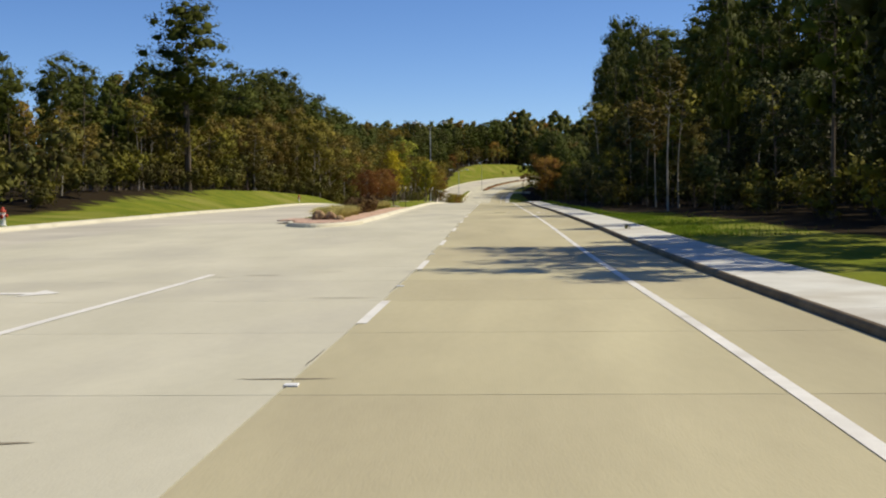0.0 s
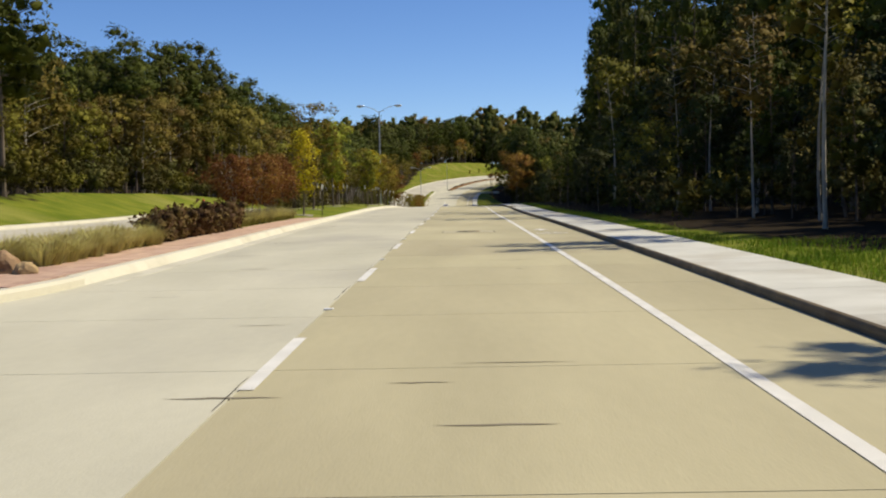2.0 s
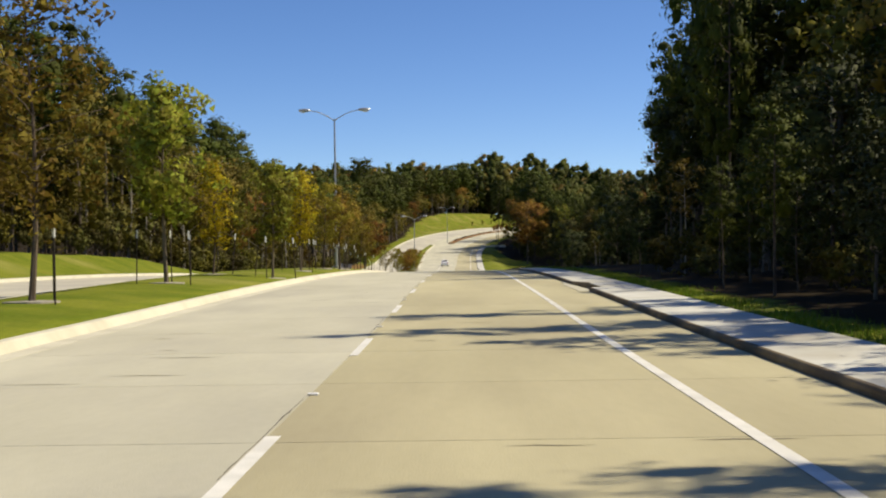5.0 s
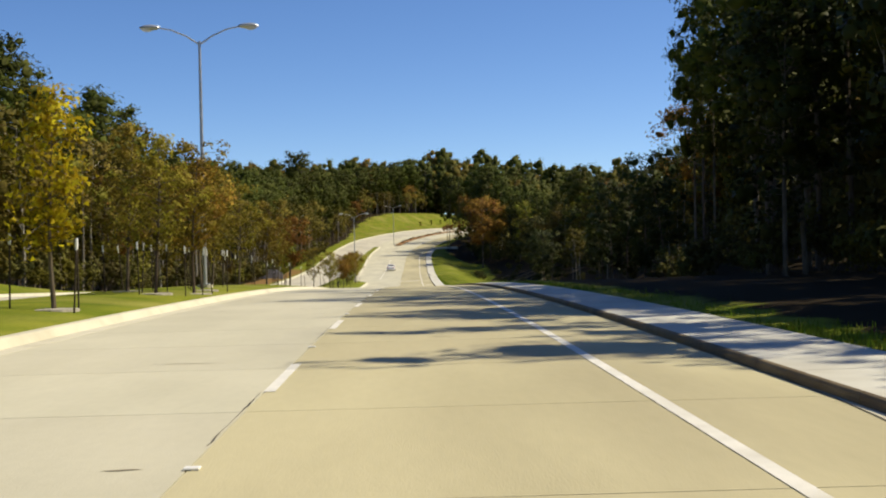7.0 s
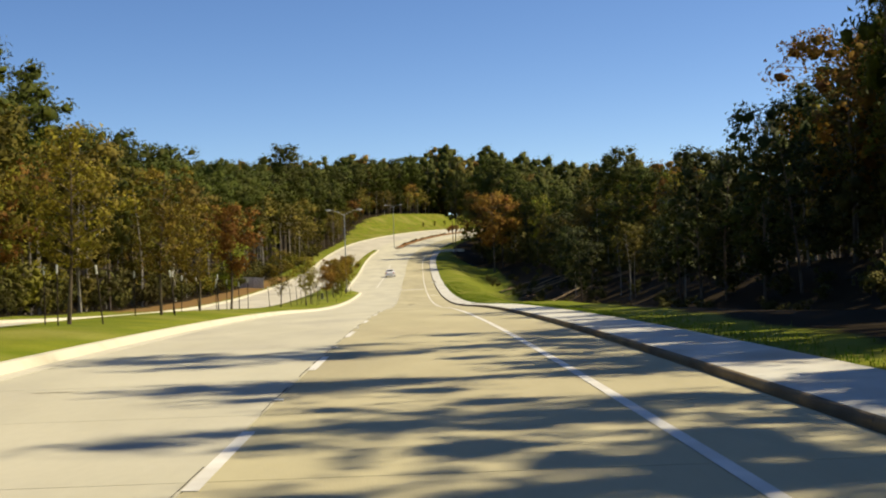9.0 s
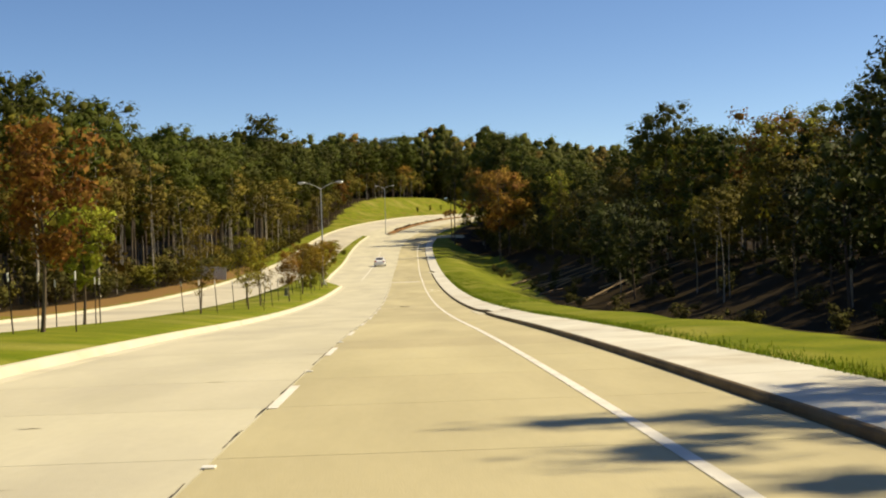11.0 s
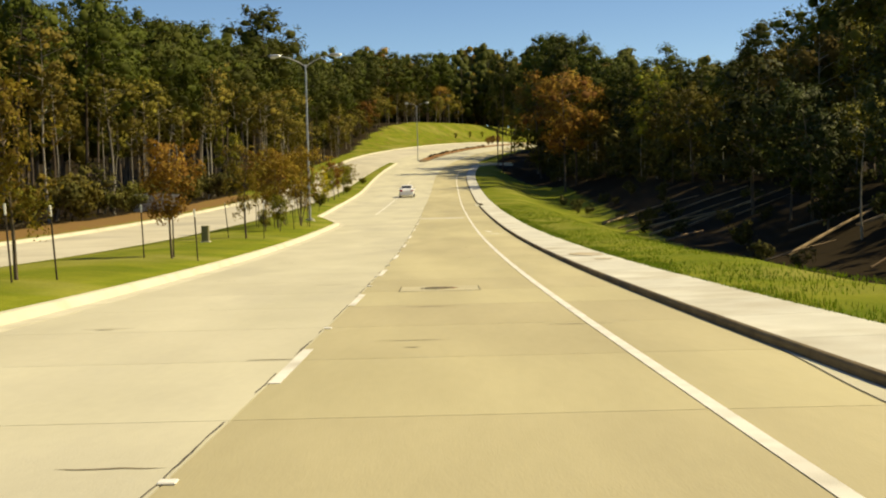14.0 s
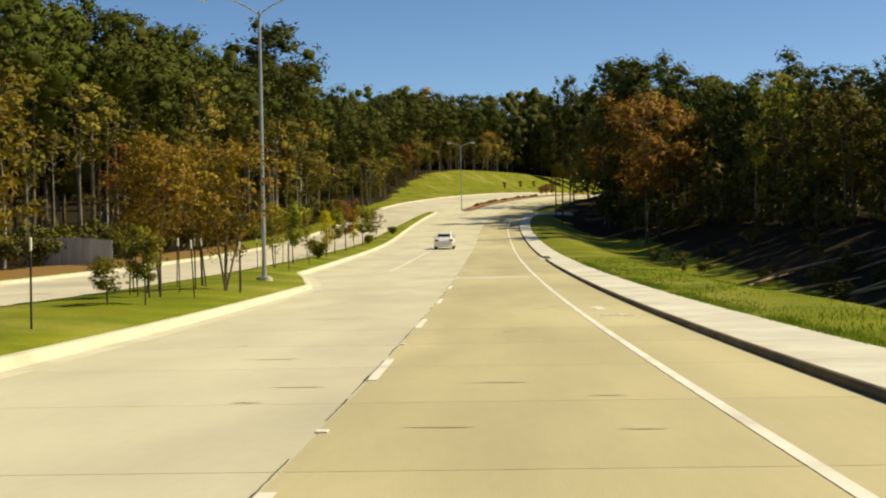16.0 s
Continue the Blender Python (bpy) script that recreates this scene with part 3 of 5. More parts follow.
def median_nose():
    """Rounded end of the median with its kerb and red pavers."""
    c0, r = (-4.2 + -7.3) / 2, 1.55
    outer, inner = [], []
    for k in range(25):
        w = -math.pi * k / 24
        outer.append((38 + 5.2 * math.sin(w), c0 + (r + 0.0) * math.cos(w)))
        inner.append((38 + 4.95 * math.sin(w), c0 + (r - 0.2) * math.cos(w)))
    vs, fs = [], []
    prof = [(1.0, 0.0), (1.0, 0.10), (0.85, 0.15), (0.0, 0.155), (0.0, -0.05)]
    for (y1, o1), (y2, o2) in zip(outer, inner):
        for f, z in prof:
            y, o = y2 + (y1 - y2) * f, o2 + (o1 - o2) * f
            vs.append(on_road(y, o, z))
    n = len(prof)
    for i in range(len(outer) - 1):
        for k in range(n - 1):
            fs.append((i * n + k, i * n + k + 1, (i + 1) * n + k + 1, (i + 1) * n + k))
    tagged(part("kerb_nose", (vs, fs), KERB), "rounded cream concrete kerb at the median's end", "kerb", kind="structure")
    base = tagged(part("median_paving", (
        [on_road(y, o, 0.115) for y, o in inner] + [on_road(38, c0, 0.115)], [(i, i + 1, 25) for i in range(24)]), JOINT),
        "red paver surface at the end of the median", "paving", kind="structure")

    def inside(y, o):
        if y < 38:
            return ((38 - y) / 4.9) ** 2 + ((o - c0) / (r - 0.22)) ** 2 < 1
        return True
    count, cells = 0, []
    y = 33.2
    while y < 80.5:
        lo = kerb_left(y) - 0.3
        wide = 1.15 if y > 42 else 3.4
        o = lo
        while o > lo - wide:
            if inside(y, o - 0.1) and inside(y + 0.2, o - 0.1):
                cells.append((y, o))
            o -= 0.22 if y < 42 else 0.25
        y += 0.30 if y < 42 else 0.5
    rest = ([], [])
    for y, o in cells:
        dy, do = (0.29, 0.21) if y < 42 else (0.49, 0.24)
        q = [on_road(y, o, 0.165), on_road(y + dy, o, 0.165), on_road(y + dy, o - do, 0.165), on_road(y, o - do, 0.165)]
        v = q + [p - Vector((0, 0, 0.05)) for p in q]
        f = [(0, 1, 2, 3), (0, 1, 5, 4), (1, 2, 6, 5), (2, 3, 7, 6), (3, 0, 4, 7)]
        if count < 290:
            part("paver", (v, f), BRICK, base)
        else:
            k = len(rest[0])
            rest[0].extend(v)
            rest[1].extend([tuple(i + k for i in g) for g in f])
        count += 1
    if rest[0]:
        tagged(part("pavers", rest, BRICK, base), kind="stuff")


median_nose()

# ---- road markings ----
def paint_mark(name, label, vs_fs, kind="structure", category="road marking", group=""):
    return tagged(part(name, vs_fs, PAINT), label, category, group, kind)


for k in range(0, 33):
    y1 = k * 10.2
    paint_mark("lane_dash", "white painted lane dash on concrete", strip([y1 - 3.05, y1 - 1.5, y1], -0.01, 0.11, 0.006, 0.006), group="lane dashes")
def edge_line(y):
    """Inner side of the line beside the bicycle lane."""
    return 3.60 - 0.03 * float(step(y, 165, 200))


paint_mark("edge_line", "continuous white line beside the bicycle lane", strip(np.arange(-40, 470, 2.0), edge_line, lambda y: edge_line(y) + 0.128, 0.006, 0.006))
paint_mark("turn_lane_line", "white line of the left turning lane", strip(np.arange(-30, 8.0, 2.0), -3.72, -3.58, 0.006, 0.006))
paint_mark("turn_lane_line", "white line of the left turning lane", strip(np.arange(336, 440, 4.0), -3.9, -3.76, 0.006, 0.006))


def raised_marker():
    bm = bmesh.new()
    box(bm, (-0.055, -0.05, 0), (0.055, 0.05, 0.018), 0.006)
    return bm


mk = thing("raised_marker", "white raised reflective road marker", "road marker", Matrix.Translation(on_road(-7.6, 0.04, 0.001)), "road markers")
part("body", raised_marker(), CAPWHITE, mk)
for k in range(0, 33):
    copy_thing(mk, Matrix.Translation(on_road(k * 10.2 + 2.75, 0.03, 0.001)))


def flat_poly(name, label, rings, y0, o0):
    vs, fs = [], []
    for ring in rings:
        k = len(vs)
        vs += [on_road(y0 + b, o0 + a, 0.007) for a, b in ring]
        fs.append(tuple(range(k, k + len(ring))))
    return paint_mark(name, label, (vs, fs))


def ring_quads(cx, cy, rx, ry, w, n=18):
    out = []
    for i in range(n):
        a, b = 2 * math.pi * i / n, 2 * math.pi * (i + 1) / n
        out.append([(cx + rx * math.cos(a), cy + ry * math.sin(a)), (cx + rx * math.cos(b), cy + ry * math.sin(b)),
                    (cx + (rx - w) * math.cos(b), cy + (ry - 2 * w) * math.sin(b)), (cx + (rx - w) * math.cos(a), cy + (ry - 2 * w) * math.sin(a))])
    return out


def bar(x0, y0, x1, y1, w):
    d = Vector((x1 - x0, y1 - y0)).normalized()
    p = Vector((-d.y, d.x)) * w / 2
    return [(x0 - p.x, y0 - p.y), (x1 - p.x, y1 - p.y), (x1 + p.x, y1 + p.y), (x0 + p.x, y0 + p.y)]


def bike_mark(y, o):
    r = ring_quads(-0.27, 0.35, 0.20, 0.42, 0.045) + ring_quads(0.27, 0.35, 0.20, 0.42, 0.045)
    r += [bar(-0.27, 0.35, -0.12, 1.0, 0.05), bar(-0.12, 1.0, 0.12, 0.95, 0.05), bar(0.27, 0.35, 0.12, 1.2, 0.05), bar(0.02, 0.4, 0.14, 0.95, 0.05), bar(-0.12, 1.05, 0.0, 0.4, 0.05)]
    flat_poly("bike_symbol", "white painted bicycle symbol in the bicycle lane", r, y, o)
    a = [[(-0.09, 0.0), (0.09, 0.0), (0.09, 0.95), (-0.09, 0.95)], [(-0.27, 0.75), (0.27, 0.75), (0.0, 1.55)]]
    flat_poly("bike_arrow", "white painted arrow above a bicycle symbol", a, y + 2.9, o - 0.12)


bike_mark(55.9, 4.31)
bike_mark(295.6, 4.35)
flat_poly("turn_arrow", "white painted turn arrow in the turning lane", [[(-1.2, 0.55), (0.0, 0.55), (0.0, 0.9), (-1.2, 0.9)], [(0.0, 0.1), (0.45, 0.75), (0.0, 1.4)]], 1.0, -5.45)


def manhole(y, o):
    m = Matrix.Translation(on_road(y, o, 0.0)) @ Matrix.Rotation(math.atan(float(np.interp(y, KNOT, GRADE)) / 100), 4, "X")
    t = thing("manhole", "round iron manhole cover in a square concrete panel", "manhole", m)
    bm = bmesh.new()
    box(bm, (-0.80, -0.76, -0.02), (0.80, 0.76, 0.007), 0.004)
    part("panel", bm, PANEL, t, "square pale concrete panel")
    vs, fs = [], []
    for a, b, c, d in ((-0.85, -0.797, 0.85, -0.762), (-0.83, 0.762, 0.83, 0.774), (-0.823, -0.76, -0.803, 0.76), (0.803, -0.76, 0.823, 0.76)):
        k = len(vs)
        vs += [(a, b, 0.005), (c, b, 0.005), (c, d, 0.005), (a, d, 0.005)]
        fs.append((k, k + 1, k + 2, k + 3))
    part("joint", (vs, fs), JOINT, t, "dark open joint round the panel")
    bm = bmesh.new()
    bmesh.ops.create_cone(bm, cap_ends=True, segments=28, radius1=0.40, radius2=0.39, depth=0.012, matrix=Matrix.Translation((0, 0, 0.010)))
    part("ring", bm, IRON, t)
    bm = bmesh.new()
    bmesh.ops.create_cone(bm, cap_ends=True, segments=28, radius1=0.33, radius2=0.325, depth=0.012, matrix=Matrix.Translation((0, 0, 0.014)))
    for i in range(-3, 4):
        w = math.sqrt(0.3 ** 2 - (i * 0.085) ** 2)
        box(bm, (-w, i * 0.085 - 0.018, 0.02), (w, i * 0.085 + 0.018, 0.026))
    part("cover", bm, IRON, t, "ribbed iron cover")


manhole(58.8, 1.85)
manhole(256.4, 1.56)
bm = bmesh.new()
v = [bm.verts.new(on_road(yy, oo, 0.008)) for yy, oo in ((323.0, 0.05), (323.0, 3.3), (325.8, 3.3), (325.8, 0.05))]
bm.faces.new(v)
tagged(part("road_patch", bm, CONC_FAR), "pale concrete patch across the lane", "road patch", kind="structure")


def inlet(y0, y1):
    """A storm inlet set back from the kerb line, under a concrete lid, with a dipping apron before it."""
    base = on_road((y0 + y1) / 2, 5.62, 0)
    t = thing("storm_inlet", "concrete kerb inlet with a dark drain opening", "storm drain", Matrix.Translation(base))
    ys = np.linspace(y0, y1, 7)

    def own(run):
        return [v - base for v in run[0]], run[1]

    front = 5.2 + SETBACK
    part("lid", own(profile_run(ys, [(front, 0.02), (front, 0.10), (front + 0.02, 0.112), (6.444, 0.124), (6.444, 0.02)])), WALK, t, "pale concrete lid slab")
    # Front strip darker than the lid's top, its shade put into the colour.
    part("lid_face", own(profile_run(ys, [(front - 0.004, 0.018), (front - 0.004, 0.098), (front - 0.001, 0.098), (front - 0.001, 0.018)])), KERB_FACE, t, "weathered front of the lid, painted darker for shade")
    # Chamber and back wall are near black, the recess's darkness put into their colour.
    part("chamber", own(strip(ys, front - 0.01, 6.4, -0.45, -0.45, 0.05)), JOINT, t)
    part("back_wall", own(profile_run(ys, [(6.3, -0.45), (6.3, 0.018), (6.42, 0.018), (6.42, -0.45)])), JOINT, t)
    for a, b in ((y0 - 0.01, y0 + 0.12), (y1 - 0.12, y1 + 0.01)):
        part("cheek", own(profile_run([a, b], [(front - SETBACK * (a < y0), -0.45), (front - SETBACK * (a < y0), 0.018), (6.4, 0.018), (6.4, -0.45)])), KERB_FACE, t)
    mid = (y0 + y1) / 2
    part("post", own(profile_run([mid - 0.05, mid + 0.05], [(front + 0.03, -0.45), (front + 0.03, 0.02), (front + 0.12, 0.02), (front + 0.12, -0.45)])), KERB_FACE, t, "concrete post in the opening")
    vs, fs, line = [], [], []
    ys = np.concatenate([np.linspace(y0 - 0.3, y0 + 0.2, 6), np.linspace(y0 + 0.4, y1 + 6.0, 24)])
    for y in ys:
        lip = 4.92 + 0.265 * float(step(y, y1 + 1.0, y1 + 6.0)) + 0.2 * float(1 - step(y, y0 - 0.3, y0))
        dip = -0.10 * float(step(y, y0 - 0.1, y0 + 0.6) * (1 - step(y, y1, y1 + 2.4)))
        vs += [on_road(y, lip, 0.006), on_road(y, 5.193, 0.006), on_road(y, 5.199 + kerb_back(y), 0.006 + dip)]
        line += [on_road(y, lip - 0.014, 0.007), on_road(y, lip, 0.007)]
    for i in range(len(ys) - 1):
        fs += [(3 * i + k, 3 * i + k + 1, 3 * i + k + 4, 3 * i + k + 3) for k in (0, 1)]
    apron = tagged(part("inlet_apron", (vs, fs), CONC_L), "pale concrete apron dipping towards a storm inlet", "drain apron", kind="structure")
    part("joint", (line, [(2 * i, 2 * i + 1, 2 * i + 3, 2 * i + 2) for i in range(len(ys) - 1)]), JOINT, apron)


for a, b in INLETS:
    inlet(a, b)


def walk_cover(y, o, radius):
    """A round iron access cover set in the sidewalk."""
    t = thing("access_cover", "round dark iron access cover set in the sidewalk", "utility cover", Matrix.Translation(on_road(y, o, 0.126)) @ Matrix.Rotation(math.atan(float(np.interp(y, KNOT, GRADE)) / 100), 4, "X"))
    for name, r, z, mat in (("rim", radius, 0.006, JOINT), ("lid", radius * 0.9, 0.01, IRON)):
        bm = bmesh.new()
        bmesh.ops.create_cone(bm, cap_ends=True, segments=24, radius1=r, radius2=r * 0.98, depth=0.02, matrix=Matrix.Translation((0, 0, z - 0.008)))
        part(name, bm, mat, t)


walk_cover(236.1, 6.36, 0.30)


def dirt_patch(seed, y, o, ry, ro):
    """Brown soil washed onto the sidewalk."""
    r = np.random.default_rng(seed)
    vs = [on_road(y, o, 0.136)]
    n = 26
    for k in range(n):
        w = 2 * math.pi * k / n
        f = r.uniform(0.55, 1.1)
        vs.append(on_road(y + ry * f * math.sin(w), o + ro * f * math.cos(w), 0.134))
    fs = [(0, k + 1, (k + 1) % n + 1) for k in range(n)]
    tagged(part("dirt_patch", (vs, fs), DIRT), "brown soil washed over the pale sidewalk", "dirt", kind="structure")


dirt_patch(1, 269.6, 6.05, 1.5, 0.55)
dirt_patch(2, 266.2, 6.2, 0.5, 0.3)


# ---- street lamps ----
def street_lamp(y, o, height, group="street lamps", sides=(-1, 1)):
    t = thing("street_lamp", "tall galvanised steel street lamp with %s" % ("two arms" if len(sides) > 1 else "one arm"), "street lamp", Matrix.Translation(at(y, o)), group)
    bm = bmesh.new()
    bmesh.ops.create_cone(bm, cap_ends=True, segments=16, radius1=0.33, radius2=0.33, depth=0.5, matrix=Matrix.Translation((0, 0, -0.15)))
    part("base", bm, KERB, t, "round concrete footing")
    bm = bmesh.new()
    box(bm, (-0.22, -0.22, 0.10), (0.22, 0.22, 0.14), 0.01)
    part("base_plate", bm, STEEL, t)
    part("pole", tube([(0, 0, 0.1), (0, 0, height * 0.5), (0, 0, height)], [0.095, 0.078, 0.055], 12), STEEL, t)
    for s in sides:
        pts = [(0, 0, height - 0.15), (s * 0.55, 0, height + 0.22), (s * 1.2, 0, height + 0.5), (s * 1.75, 0, height + 0.6)]
        arm = part("arm", tube(pts, [0.036, 0.033, 0.03, 0.027], 8), STEEL, t)
        bm = bmesh.new()
        bmesh.ops.create_uvsphere(bm, u_segments=14, v_segments=8, radius=1, matrix=Matrix.Translation((s * 2.1, 0, height + 0.62)) @ Matrix.Diagonal((0.45, 0.19, 0.12, 1)))
        head = part("lamp_head", bm, STEEL, t)
        bm = bmesh.new()
        bmesh.ops.create_uvsphere(bm, u_segments=12, v_segments=6, radius=1, matrix=Matrix.Translation((s * 2.2, 0, height + 0.56)) @ Matrix.Diagonal((0.26, 0.15, 0.12, 1)))
        part("lens", bm, LENS, t, "clear glass lamp bowl")


street_lamp(160.9, -7.27, 10.5)
street_lamp(317.6, -7.43, 10.7)
street_lamp(495.5, -5.15 - float(line_x(495.5)), 11.5)
street_lamp(381.0, -32.4, 7.4, sides=(1,))

# ---- trees ----
TREES = {}


def limb_path(rng, a, b, sag, n=4):
    a, b = np.asarray(a), np.asarray(b)
    return [tuple(a)] + [tuple(a + (b - a) * i / n + np.array([0, 0, sag * math.sin(math.pi * i / n)]) + rng.normal(size=3) * 0.04) for i in range(1, n + 1)]


def pine_mesh(seed, h, bare=0.45, spread=0.16, leaf=0.33, sprays=60, nl=24):
    """A tall southern pine: straight bare trunk, short limbs and a rounded crown of needle masses with gaps."""
    rng = np.random.default_rng(seed)
    lean = rng.normal(size=2) * 0.02 * h
    r0 = 0.0095 * h

    def trunk_at(f):
        return np.array([lean[0] * f * f, lean[1] * f * f, f * h])

    wood = [tube([tuple(trunk_at(f)) for f in (-0.02, 0.02, 0.25, 0.5, 0.75, 0.98)], [r0 * 1.35, r0, r0 * 0.85, r0 * 0.65, r0 * 0.38, 0.03], 7)]
    cs, us, hearts = [], [], []

    def puff(c, radius, n, flat=0.6):
        middle = trunk_at(bare + 0.45 * (1 - bare))
        p, u = clump(rng, c, radius, n, flat)
        hearts.append((c, radius, flat, middle))
        cs.append(p)
        us.append(u * 0.6 + outward(c, middle) * 0.5)

    for i in range(nl):
        f = bare + (0.96 - bare) * (i + rng.random()) / nl
        top = (f - bare) / (1 - bare)
        reach = h * spread * (0.35 + 0.75 * math.sin(math.pi * (0.18 + 0.72 * top))) * rng.uniform(0.55, 1.1)
        w = i * 2.4 + rng.normal() * 0.6
        a = trunk_at(f)
        b = a + np.array([math.cos(w) * reach, math.sin(w) * reach, reach * rng.uniform(0.0, 0.45)])
        wood.append(tube(limb_path(rng, a, b, -0.08 * reach, 2), [r0 * 0.30, r0 * 0.2, 0.03], 4))
        scale = rng.uniform(0.75, 1.25) * (1.08 - 0.3 * top)
        puff(b, h * 0.060 * scale, max(8, int(sprays * scale ** 1.7)), 0.8)
        if rng.random() < 0.75:
            puff(a + (b - a) * 0.5 + rng.normal(size=3) * 0.2, h * 0.052 * scale, int(sprays * 0.6), 0.85)
    puff(trunk_at(0.97), 0.05 * h, int(sprays * 0.8), 0.8)
    puff(trunk_at(0.91) + rng.normal(size=3) * 0.02 * h, 0.06 * h, sprays, 0.7)
    for f in rng.uniform(0.15, bare, 7):
        w = rng.uniform(0, 6.28)
        a = trunk_at(f)
        wood.append(tube([tuple(a), tuple(a + np.array([math.cos(w), math.sin(w), 0.15]) * rng.uniform(0.4, 1.2))], [0.03, 0.008], 3))
    return joined(wood), with_cores(rng, leaf_sprays(rng, np.concatenate(cs), np.concatenate(us), leaf, 0.42), hearts, 0.52)


def broad_mesh(seed, h, low=0.2, spread=0.25, leaf=0.28, sprays=62, nl=20, thin=1.0, stems=1, puffs=2, size=0.068, heart=True):
    """A broadleaf tree: forked trunk, rising limbs and an uneven crown with gaps."""
    rng = np.random.default_rng(seed)
    wood, cs, us, hearts = [], [], [], []
    r0 = 0.011 * h * thin
    for st in range(stems):
        lean = rng.normal(size=2) * (0.035 if stems == 1 else 0.14) * h

        def trunk_at(f, lean=lean):
            return np.array([lean[0] * f + 0.012 * h * math.sin(5 * f) * (f > 0), lean[1] * f + 0.012 * h * math.sin(4 * f), f * h])

        fs = (-0.02, 0.03, 0.2, 0.4, 0.6, 0.8, 0.97)
        wood.append(tube([tuple(trunk_at(f)) for f in fs], [r0 * 1.3, r0, r0 * 0.85, r0 * 0.65, r0 * 0.45, r0 * 0.25, 0.015], 7))
        for i in range(nl // stems):
            f = low + (0.96 - low) * (i + rng.random()) / (nl / stems)
            top = (f - low) / (1 - low)
            reach = h * spread * (0.45 + 0.9 * math.sin(math.pi * (0.12 + 0.8 * top))) * rng.uniform(0.55, 1.0)
            w = i * 2.4 + rng.normal() * 0.6
            a = trunk_at(f)
            b = a + np.array([math.cos(w) * reach, math.sin(w) * reach, reach * rng.uniform(0.25, 0.8) * (1 - 0.85 * top)])
            wood.append(tube(limb_path(rng, a, b, 0.06 * reach, 3), [r0 * 0.32, r0 * 0.22, r0 * 0.12, 0.008], 4))
            for g in np.linspace(0.4 if puffs > 2 else 0.55, 1.02, puffs):
                if rng.random() < 0.12:
                    continue
                scale = rng.uniform(0.6, 1.4)
                c, radius = a + (b - a) * g + rng.normal(size=3) * reach * 0.18, h * scale * size
                p, u = clump(rng, c, radius, max(4, int(sprays * scale ** 1.6)), 0.85)
                middle = trunk_at(low + 0.45 * (1 - low))
                if heart:
                    hearts.append((c, radius, 0.85, middle))
                cs.append(p)
                us.append(u * 0.6 + outward(c, middle) * 0.5)
    return joined(wood), with_cores(rng, leaf_sprays(rng, np.concatenate(cs), np.concatenate(us), leaf, 0.62), hearts, 0.45)


def tree_model(key, meshes, leaves, bark, label, category="tree", group="", name="tree", wood="trunk", green="crown"):
    t = thing(name, label, category, None, group)
    part(wood, meshes[0], bark, t)
    part(green, meshes[1], leaves, t)
    TREES[key] = [t, False]
    return t


def plant(key, y, o, size=1.0, turn=0.0, sink=0.0, wide=1.0):
    """Sets one tree of a kind on the ground; the first one is the model itself."""
    t, used = TREES[key]
    m = Matrix.Translation(at(y, o, -0.05 - sink)) @ Matrix.Rotation(turn, 4, "Z") @ Matrix.Diagonal((size * wide, size * wide, size, 1))
    if not used:
        TREES[key][1] = True
        t.matrix_basis = m
        return t
    c = copy_thing(t, Matrix.Identity(4))
    c.matrix_basis = m
    return c


PINE, OAKL = LEAVES["pine"], LEAVES["oak"]
W = "roadside woods"
for k in range(4):
    tree_model("pine%d" % k, pine_mesh(10 + k, 18, 0.34 + 0.07 * k, 0.135 + 0.01 * k), PINE, BARK, "tall dark green pine with a bare grey trunk", group=W, name="pine_tree")
for k in range(3):
    tree_model("oak%d" % k, broad_mesh(20 + k, 13, 0.16 + 0.05 * k), OAKL, BARK, "olive green broadleaf tree at the forest edge", group=W, name="broadleaf_tree")
for k in range(2):
    tree_model("olive%d" % k, broad_mesh(30 + k, 12, 0.2), LEAVES["olive"], PALE_BARK, "broadleaf tree with fading olive brown leaves", group=W, name="broadleaf_tree")
tree_model("rust0", broad_mesh(40, 14, 0.28, 0.24), LEAVES["rust"], BARK, "broadleaf tree in russet autumn colour", group=W, name="broadleaf_tree")
tree_model("amber0", broad_mesh(41, 14, 0.3, 0.24), LEAVES["young"], BARK, "broadleaf tree turning yellow green", group=W, name="broadleaf_tree")
tree_model("thin0", broad_mesh(50, 13, 0.5, 0.14, sprays=22, nl=17, thin=0.75, size=0.05), LEAVES["olive"], PALE_BARK, "slender pale-trunked tree with sparse leaves", group=W, name="slender_tree")
tree_model("thin1", broad_mesh(51, 14, 0.58, 0.12, sprays=20, nl=16, thin=0.7, size=0.048), LEAVES["oak"], PALE_BARK, "slender pale-trunked tree with sparse leaves", group=W, name="slender_tree")
# Broadleaf trees whose darker leaf colour carries the woods' shade.
for k in range(3):
    tree_model("holly%d" % k, broad_mesh(54 + k, 12, 0.12 + 0.06 * k, 0.24), LEAVES["shade_dark"], BARK, "broadleaf tree with leaf colour darkened for shade", group=W, name="evergreen_tree")


def welded(vs, fs):
    """Joins corners that share one place."""
    seen, index, out = {}, [], []
    for v in vs:
        key = tuple(round(float(c), 4) for c in v)
        if key not in seen:
            seen[key] = len(out)
            out.append(v)
        index.append(seen[key])
    faces = []
    for f in fs:
        g = list(dict.fromkeys(index[i] for i in f))
        if len(g) > 2:
            faces.append(tuple(g))
    return out, faces


